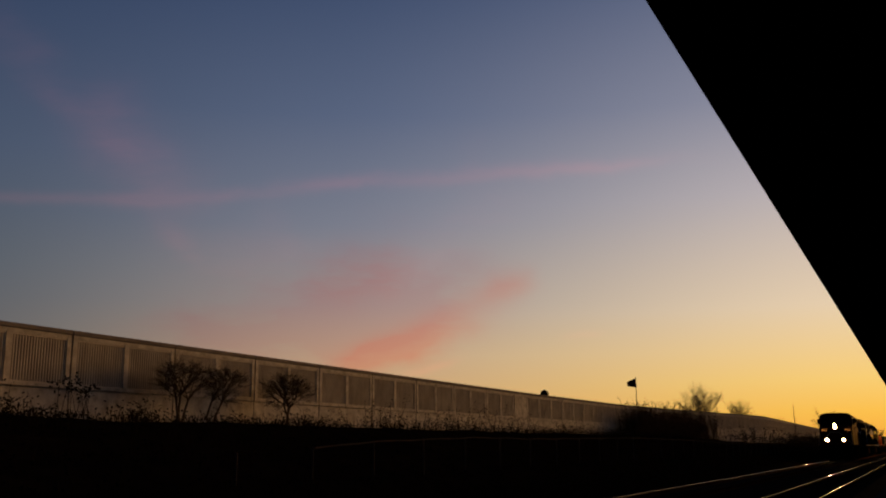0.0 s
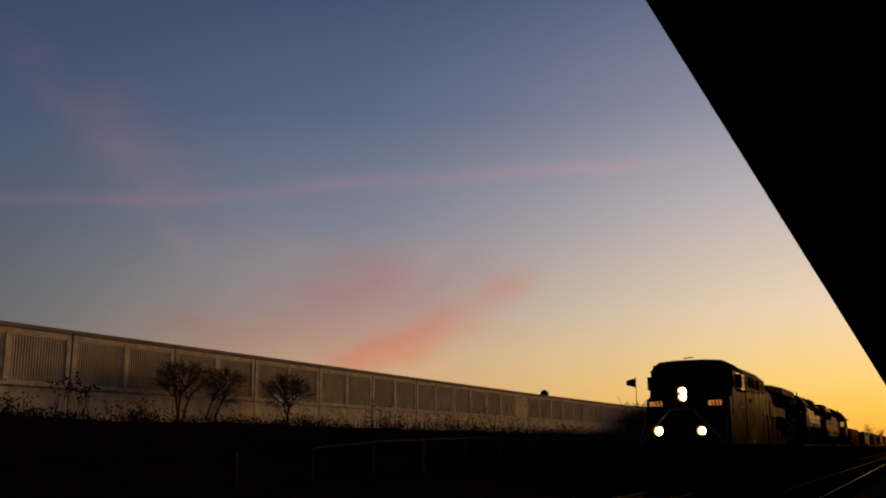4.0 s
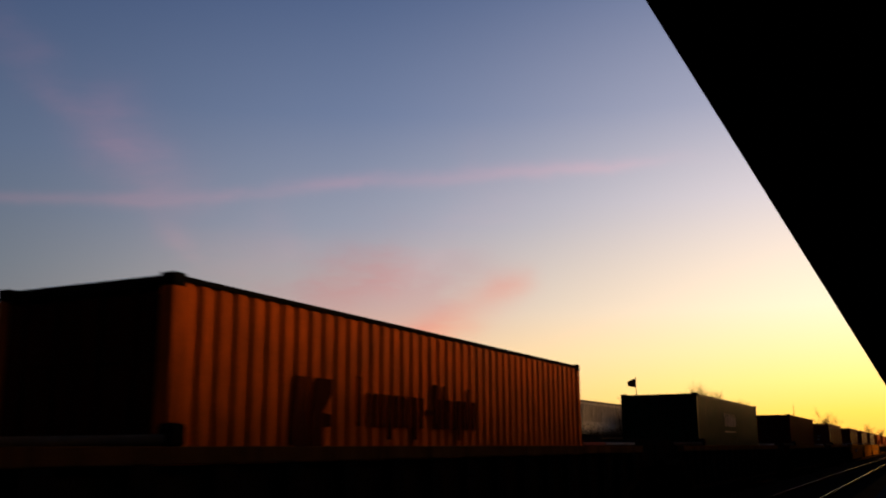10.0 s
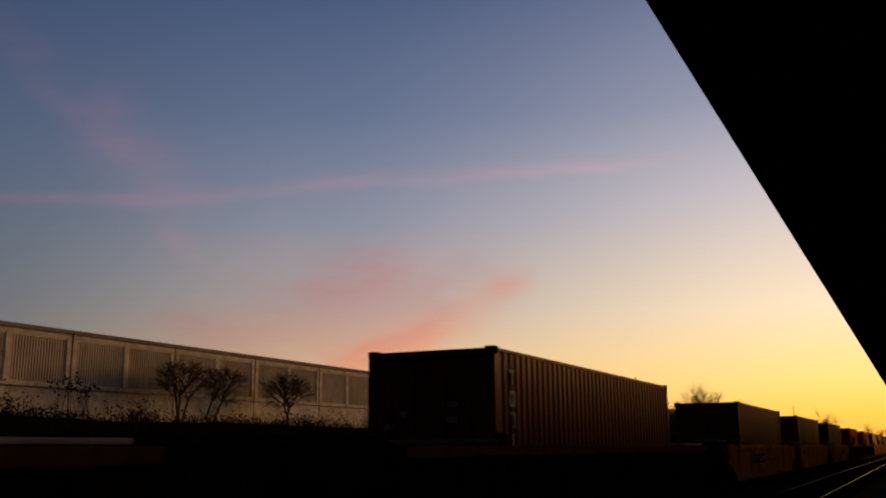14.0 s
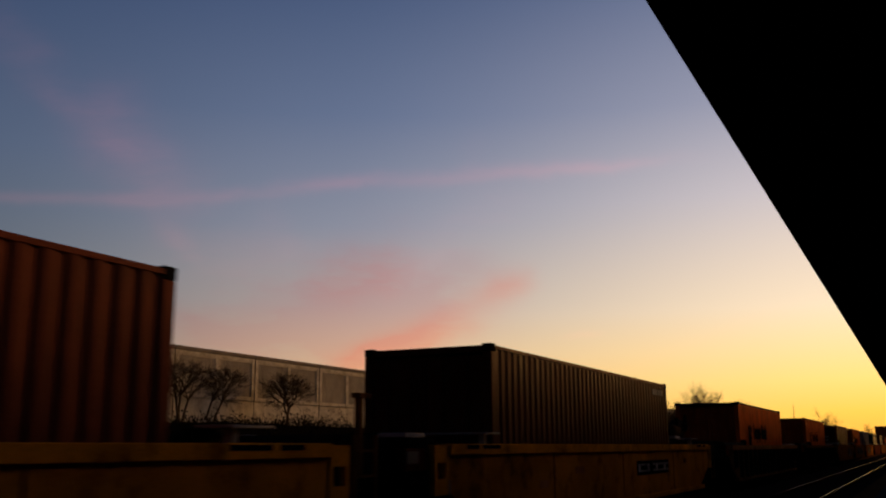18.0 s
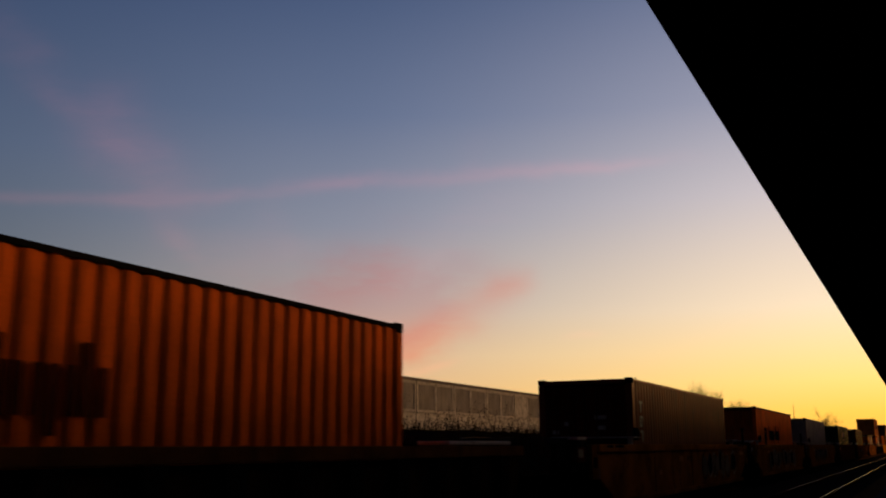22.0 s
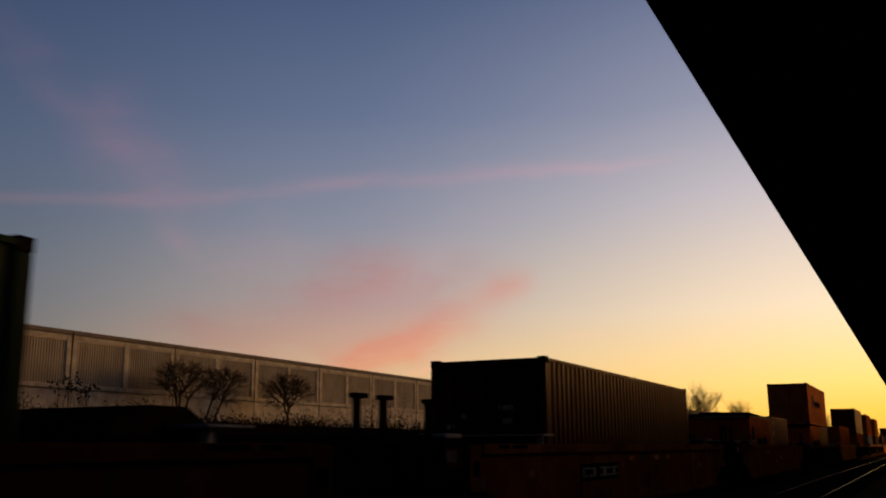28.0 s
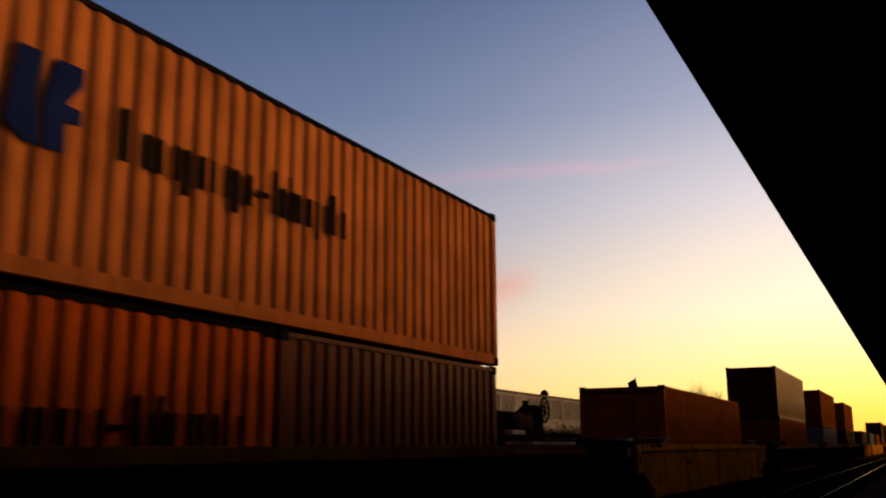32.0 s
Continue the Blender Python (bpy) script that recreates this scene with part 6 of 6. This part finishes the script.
        boxes("front_pillar", body, cab, (*wx, *yy(ca, 3.35), wz, 3.68))
        boxes("rear_pillar", body, cab, (*wx, *yy(4.45, cb), wz, 3.68))
    for ya in (ca, cb - 0.06):
        wall = body if ya > ca else "navy" if not band else body
        boxes("end_wall", wall, cab, (-1.44, 1.44, *yy(ya, ya + 0.06), cz, wz))
        boxes("end_head", wall, cab, (-1.44, 1.44, *yy(ya, ya + 0.06), 3.62, 3.80))
        for x0, x1 in ((-1.44, -1.38), (-0.95, -0.62), (-0.25, 0.25), (0.62, 0.95), (1.38, 1.44)):
            boxes("window_post", wall, cab, (x0, x1, *yy(ya, ya + 0.06), wz, 3.62))
    bm = bmesh.new()
    prism(bm, [(-1.52, 3.78), (-1.07, 4.35), (-0.4, 4.50), (0.4, 4.50), (1.07, 4.35), (1.52, 3.78), (1.54, 3.82), (1.09, 4.40), (0.4, 4.55), (-0.4, 4.55), (-1.09, 4.40), (-1.54, 3.82)], *yy(ca - 0.05, cb + 0.15))
    part("roof_cover", bm, "roof_black", cab)
    bm = bmesh.new()
    prism(bm, [(-1.5, 3.79), (-1.05, 4.33), (-0.4, 4.48), (0.4, 4.48), (1.05, 4.33), (1.5, 3.79)], *yy(ca - 0.03, ca - 0.008))
    part("brow_panel", bm, "black_paint", cab, "black panel over the windows")
    boxes("cab_seat", "seat_pale", cab, (0.55, 1.0, *yy(3.9, 4.3), 2.9, 3.5), bevel=0.05)
    ends = sorted((f(ca), f(ca - 0.02)))
    for sx in (-1, 1):
        w0, w1 = yy(3.35, 4.45)
        window(cab, sx * 1.5, w0, w1, wz, 3.68, "frame_white" if not band else "charcoal")
        boxes("arm_rest", "black_paint", cab, (*sorted((sx * 1.5, sx * 1.58)), w0, w1, 3.05 if not band else 3.09, 3.09 if not band else 3.13))
        boxes("sun_visor", "black_paint", cab, (*sorted((sx * 1.5, sx * 1.72)), w0 - 0.1, w1 + 0.1, 3.72, 3.75))
        boxes("seam", "black_paint", cab, (*sorted((sx * 1.500, sx * 1.508)), *yy(4.72, 4.75), cz, 3.75))
        # front windows beside the nose
        for x0, x1 in ((sx * 0.25, sx * 0.62), (sx * 0.95, sx * 1.38)):
            boxes("end_window", "glass", cab, (*sorted((x0, x1)), *yy(ca + 0.02, ca + 0.032), wz, 3.62))
    boxes("cab_face", "black_paint", cab, (-1.44, 1.44, *yy(ca - 0.012, ca - 0.004), 1.8, 3.08))
    # low nose
    bm = bmesh.new()
    n0, n1 = (1.22, ca - 0.015)
    prism(bm, [(-0.92, 1.56), (-0.92, 2.98), (-0.70, 3.14), (0.70, 3.14), (0.92, 2.98), (0.92, 1.56)], *yy(n0, n1))
    nose = part("short_nose", bm, lower if not band else band, e)
    if band:
        boxes("nose_foot", "charcoal", e, (-0.93, 0.93, *yy(n0 - 0.01, n1), 1.57, 2.3))
        boxes("nose_top", "charcoal", e, (-0.72, 0.72, *yy(n0 + 0.1, n1 - 0.02), 3.13, 3.16))
    else:
        for k in range(5):
            # slanting bands, cut off at the edges of the nose
            z = 2.95 + 0.44 * (k - 1)
            pts = [(x, z - 0.88 * (x + 0.9) - d) for x, d in ((-0.9, 0.0), (0.9, 0.0), (0.9, 0.20), (-0.9, 0.20))]
            cut = []
            for (xa, za), (xb, zb) in zip(pts, pts[1:] + pts[:1]):
                for lo, hi in ((1.70, 2.96),):
                    ends = [(xa, za)]
                    for q in sorted(((lim - za) / (zb - za) for lim in (lo, hi) if abs(zb - za) > 1e-6 and 0 < (lim - za) / (zb - za) < 1)):
                        ends.append((xa + (xb - xa) * q, za + (zb - za) * q))
                    cut += ends
            cut = [(x, zz) for x, zz in cut if 1.69 < zz < 2.97]
            if len(cut) < 3:
                continue
            bm = bmesh.new()
            prism(bm, cut, *yy(n0 - 0.014, n0 - 0.003))
            part("nose_stripe", bm, "stripe_grey", nose, "slanting pale stripe")
        for sx in (-1, 1):
            bm = bmesh.new()
            xa = sorted((sx * 0.923, sx * 0.936))
            box(bm, *xa, *yy(1.26, 1.50), 2.35, 3.02)
            box(bm, *xa, *yy(1.50, 2.14), 2.88, 3.02)
            box(bm, *xa, *yy(1.96, 2.14), 2.35, 2.88)
            box(bm, *xa, *yy(1.50, 1.96), 2.28, 2.44)
            part("sand_hatch_frame", bm, "frame_white", nose, "pale frame round the sand hatch")
            boxes("sand_hatch", "black_paint", nose, (*sorted((sx * 0.922, sx * 0.930)), *yy(1.504, 1.956), 2.45, 2.916))
        boxes("cab_door", "navy", e, (0.97, 1.4, *yy(ca - 0.04, ca - 0.014), 1.75, 3.0), bevel=0.004)
        boxes("door_window", "black_paint", e, (1.08, 1.3, *yy(ca - 0.055, ca - 0.042), 2.35, 2.85))
    # number boards over the cab windows
    for x in (-0.74, 0.66):
        boxes("number_board", "board_pale", cab, (x - 0.38, x + 0.38, *yy(ca - 0.12, ca - 0.035), 3.90, 4.16), bevel=0.05)
        if cab_first:
            lettering("road_number", number, 0.2, "black_ink", cab, Matrix.Translation((x, f(ca - 0.126), 4.03)) @ FRONT_TURN)
    bm = bmesh.new()
    for x in (-0.1, 0.1):
        disc(bm, (x, f(ca - 0.1), 4.22), 0.08, 0.1, "y", 14)
    part("headlamp_housing", bm, "black_paint", cab)
    bm = bmesh.new()
    tube(bm, [(0.9, f(4.5), 4.38), (0.9, f(4.5), 4.70)], 0.035, 8)
    part("antenna", bm, "black_paint", cab)
    # end of the long hood
    boxes("hood_end", lower if not band else "charcoal", e, (-0.90, 0.90, *yy(17.395, 17.43), 1.6, 4.1), bevel=0.01)
    for k in range(7):
        z = 1.9 + k * 0.36
        bm = bmesh.new()
        tube(bm, [(0.70, f(17.42), z), (0.70, f(17.49), z), (0.93, f(17.49), z), (0.93, f(17.42), z)], 0.014, 5)
        part("ladder_rung", bm, "black_paint", e)
    if band:
        bm = bmesh.new()
        prism(bm, [(-0.88, 2.52), (-0.40, 2.66), (0.88, 2.31), (0.88, 3.02), (-0.40, 3.40), (-0.88, 3.24)], *yy(17.432, 17.445))
        part("hood_chevron", bm, band, e, "yellow chevron on the hood end")
        for x in (-0.5, 0.32):
            nb = boxes("number_board", "board_lit", e, (x - 0.36, x + 0.36, *yy(17.432, 17.460), 3.49, 3.75), bevel=0.012, label="pale-bordered number board")
            boxes("board_face", "black_paint", nb, (x - 0.33, x + 0.33, *yy(17.458, 17.468), 3.52, 3.72))
            lettering("road_number", number, 0.25, "board_lit", e, Matrix.Translation((x, f(17.474), 3.62)) @ FRONT_TURN)
        lettering("road_number", number, 0.4, "black_ink", e, Matrix.Translation((1.503, f(3.95), 2.84)) @ SIDE_TURN)
        bars("small_lettering_block", "black_ink", e, 1.503, f(4.8), 2.45, 0.13, [(2.2, 0, 1), (1.0, 0, 0), (1.1, 0, 1), (1.0, 0, 0), (5.0, 0, 1)], "dark blocks of a small name")
    else:
        lettering("road_number", number, 0.36, "white_ink", e, Matrix.Translation((1.503, f(3.95), 2.48)) @ SIDE_TURN)
        bars("small_lettering_block", "white_ink", e, 1.503, f(3.55), 2.72, 0.2, [(0.9, 0, 1)] * 4, "pale blocks of a reporting mark")
    # corner rails at the nose end
    for sx in (-1, 1):
        bm = bmesh.new()
        tube(bm, [(sx * 1.44, f(ca), 3.2), (sx * 1.44, f(1.7), 3.2), (sx * 1.42, f(0.95), 2.55), (sx * 1.42, f(0.95), 1.2)], 0.034, 6)
        tube(bm, [(sx * 1.44, f(1.75), 3.2), (sx * 1.44, f(1.75), 1.56)], 0.034, 6)
        part("corner_handrail", bm, "black_paint", e)
        bm = bmesh.new()
        tube(bm, [(sx * 1.3, f(0.12), 1.2), (sx * 1.3, f(0.12), 2.5), (sx * 0.35, f(0.12), 2.5), (sx * 0.35, f(0.12), 1.56)], 0.034, 6)
        part("end_handrail", bm, "black_paint", e)
        bm = bmesh.new()
        tube(bm, [(sx * 1.3, f(19.05), 1.2), (sx * 1.3, f(19.05), 2.45), (sx * 0.35, f(19.05), 2.45), (sx * 0.35, f(19.05), 1.56)], 0.022, 6)
        part("end_handrail", bm, "black_paint", e)
    return rolling(e, s)


lead_engine()
hood_engine(23.5, "dark blue and silver-grey diesel engine, nose stripes", "silver_grey", "navy", None, True, "3173")
hood_engine(44.65, "grey diesel engine with a yellow band, running backwards", "hood_grey", "charcoal", "loco_yellow", False, "6052")

# ---- cars and their loads, from the engines back
SINGLE = 0.269
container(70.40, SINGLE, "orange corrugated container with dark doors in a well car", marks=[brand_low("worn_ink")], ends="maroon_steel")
container(94.18, SINGLE, "dark green corrugated container in a well car", "green_steel", marks=[brand_green])
container(118.04, SINGLE, "dark maroon corrugated container in a well car", "maroon_steel", marks=[])
container(141.87, SINGLE, "dark maroon corrugated container with door stencils", "brown_steel", marks=[door_marks, stencil_column(0.6, 2.3)])
container(165.64, SINGLE + 0.03, "dark maroon corrugated container in a yellow well car", "brown_steel")
container(185.27, SINGLE + 0.03, "dark brown container with a stencil column", "brown_steel", marks=[stencil_column(0.55, 2.35, 5)])
container(205.00, SINGLE + 0.03, "dark brown container with small top stencils", "umber_steel", marks=[stencil_top(10.6, 2.55)])
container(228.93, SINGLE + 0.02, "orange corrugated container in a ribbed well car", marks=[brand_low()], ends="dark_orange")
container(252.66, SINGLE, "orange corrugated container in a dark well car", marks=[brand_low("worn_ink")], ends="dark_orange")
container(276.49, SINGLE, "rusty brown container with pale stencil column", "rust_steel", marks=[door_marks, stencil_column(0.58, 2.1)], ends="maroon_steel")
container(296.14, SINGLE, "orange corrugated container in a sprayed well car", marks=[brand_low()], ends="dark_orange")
container(316.00, SINGLE, "grey stained corrugated container in a well car", "grey_steel")
container(340.32, SINGLE, "dark green corrugated container in a well car", "green_steel", marks=[brand_green])
container(364.27, SINGLE + 0.03, "dark brown corrugated container in a yellow well car", "umber_steel", marks=[door_marks])
container(388.15, 0.24, "short dark orange container under a black tarpaulin", "dark_orange", 6.058, 2.591, marks=[lambda c: (emblem(c, "black_ink", 0.35, 1.45, 0.62), bars("lettering_block", "black_ink", c, 1.222, 1.75, 1.30, 0.42, [(w * 1.25, a, b) for w, a, b in LONG_MARK], "dark blocks of a painted company mark"))], tarp=True)
container(394.30, 0.27, "short maroon corrugated container", "brown_steel", 6.058, 2.591, marks=[stencil_column(0.6, 2.1, 2)])
container(412.00, 0.215, "short orange container at the bottom of a stack", "orange_steel", 6.058, 2.591, marks=[lambda c: (emblem(c, "black_ink", 0.3, 1.25, 0.62), bars("lettering_block", "black_ink", c, 1.222, 1.72, 1.31, 0.46, [(w * 1.6, a, b) for w, a, b in LONG_MARK], "dark blocks of a painted company mark"))])
container(418.15, 0.215, "short rusty container at the bottom of a stack", "brown_steel", 6.058, 2.591)
container(412.10, 2.84, "faded orange container with a blue emblem, stacked on top", "faded_orange", 12.192, 2.591, marks=[brand_high])
container(435.91, SINGLE, "orange-brown corrugated container in a yellow well car", "tan_steel")
for s, low, up in ((459.79, "tan_steel", "brown_steel"), (483.0, "grey_steel", "tan_steel"), (506.0, "maroon_steel", "tan_steel")):
    container(s, 0.24, "corrugated container at the bottom of a stack", low, 12.192, 2.591)
    container(s, 2.84, "corrugated container stacked on another", up, 12.192, 2.591)
for s, mat in ((531.0, "maroon_steel"), (550.5, "grey_steel"), (570.2, "tan_steel")):
    container(s, SINGLE, "corrugated container in a distant well car", mat)
for s, low, up in ((594.0, "tan_steel", "maroon_steel"), (618.0, "brown_steel", "tan_steel")):
    container(s, 0.24, "corrugated container at the bottom of a stack", low, 12.192, 2.591)
    container(s, 2.84, "corrugated container stacked on another", up, 12.192, 2.591)

RIBBED = "ribbed well car with a brown top chord"
DARK_RIBBED = "dark ribbed well car"
# these ribbed cars have darker sheets and chords than the others
for k, s in enumerate((70.40, 94.18, 118.04, 141.87)):
    well_car(s - 3.6, 19.4, "darker", DARK_RIBBED, seed=k)
well_car(165.64 - 3.8, 18.3, "plate", "grimy yellow smooth-sided well car", 3.8, 2.0, 1.5, seed=10, plate=(4.7, 3.2), posts=((), (0.9,)))
well_car(185.27 - 2.2, 16.7, "plate", "grimy yellow smooth-sided well car", 2.2, 1.5, 1.5, seed=11, posts=((), (0.9,)))
well_car(205.00 - 2.2, 18.3, "plate", "grimy yellow well car with a hand brake", 2.2, 1.5, 2.0, seed=12, plate=(10.0, 3.1), gear=19.35)
for k, s in enumerate((228.93, 252.66)):
    well_car(s - 3.6, 19.4, ("ribbed", "darker")[k], (RIBBED, DARK_RIBBED)[k], seed=20 + k, posts=((0.79, 1.43), ()) if k == 0 else ((), ()), post_at=(0.0, 2.10))
for k, s in enumerate((276.49, 296.14, 316.0)):
    well_car(s - (3.8, 2.2, 2.2)[k], (18.3, 16.7, 18.3)[k], "grimy", "grimy brown well car with pale spray-paint strokes", (3.8, 2.2, 2.2)[k], 2.0 if k == 0 else 1.5, 2.0 if k == 2 else 1.5, seed=30 + k, tags=True, posts=((), ((0.7,), (0.9,), (1.7,))[k]), strips=((14.4, 0.2), (17.0, 0.8)) if k == 0 else ((3.0, 0.5),))
well_car(340.32 - 3.6, 19.4, "dark", "dark rusty smooth-sided well car", seed=41, posts=((1.0, 1.6), (1.2, 1.85)), strips=((1.1, 0.5),))
well_car(364.27 - 3.6, 19.4, "amber", "rusty amber smooth-sided well car", seed=42, posts=((1.45,), (1.2, 1.85)), plate=(4.7, 2.6), strips=((8.2, 0.45), (10.5, 0.40), (11.7, 0.35)))
well_car(388.15 - 3.6, 19.4, "amber", "rusty amber smooth-sided well car", seed=43, posts=((1.45,), (1.1, 1.65)), strips=((6.0, 0.45),))
well_car(412.1 - 3.6, 19.4, "darker", DARK_RIBBED, rear=2.6, seed=44, gear=19.6)
well_car(435.91 - 3.6, 19.7, "plate", "grimy yellow smooth-sided well car", seed=45)
for k, s in enumerate((459.79, 483.0, 506.0, 531.0, 550.5, 570.2, 594.0, 618.0)):
    short = k in (3, 4)
    well_car(s - (2.2 if short else 3.4), 16.7 if short else 19.0, "plate" if k in (3, 4, 5) else "ribbed", "well car far back in the train", 2.2 if short else 3.4, 1.5 if short else 2.0, 1.5 if short else 2.0, seed=50 + k)


def motions():
    """The whole train rolls along the track, past the viewer; the flag sways on its pole."""
    sway = random.Random(5)
    walk(FLAG[0], [(1.0 * i, pose(0, 0, 8.45, 0, sway.uniform(-22, 4), sway.uniform(-10, 35))) for i in range(33)])
    times = [2.0 * i for i in range(17)]
    for ob, s, z in MOVING:
        walk(ob, [(t, pose(XC, head_y(t) + s, z)) for t in times])


motions()
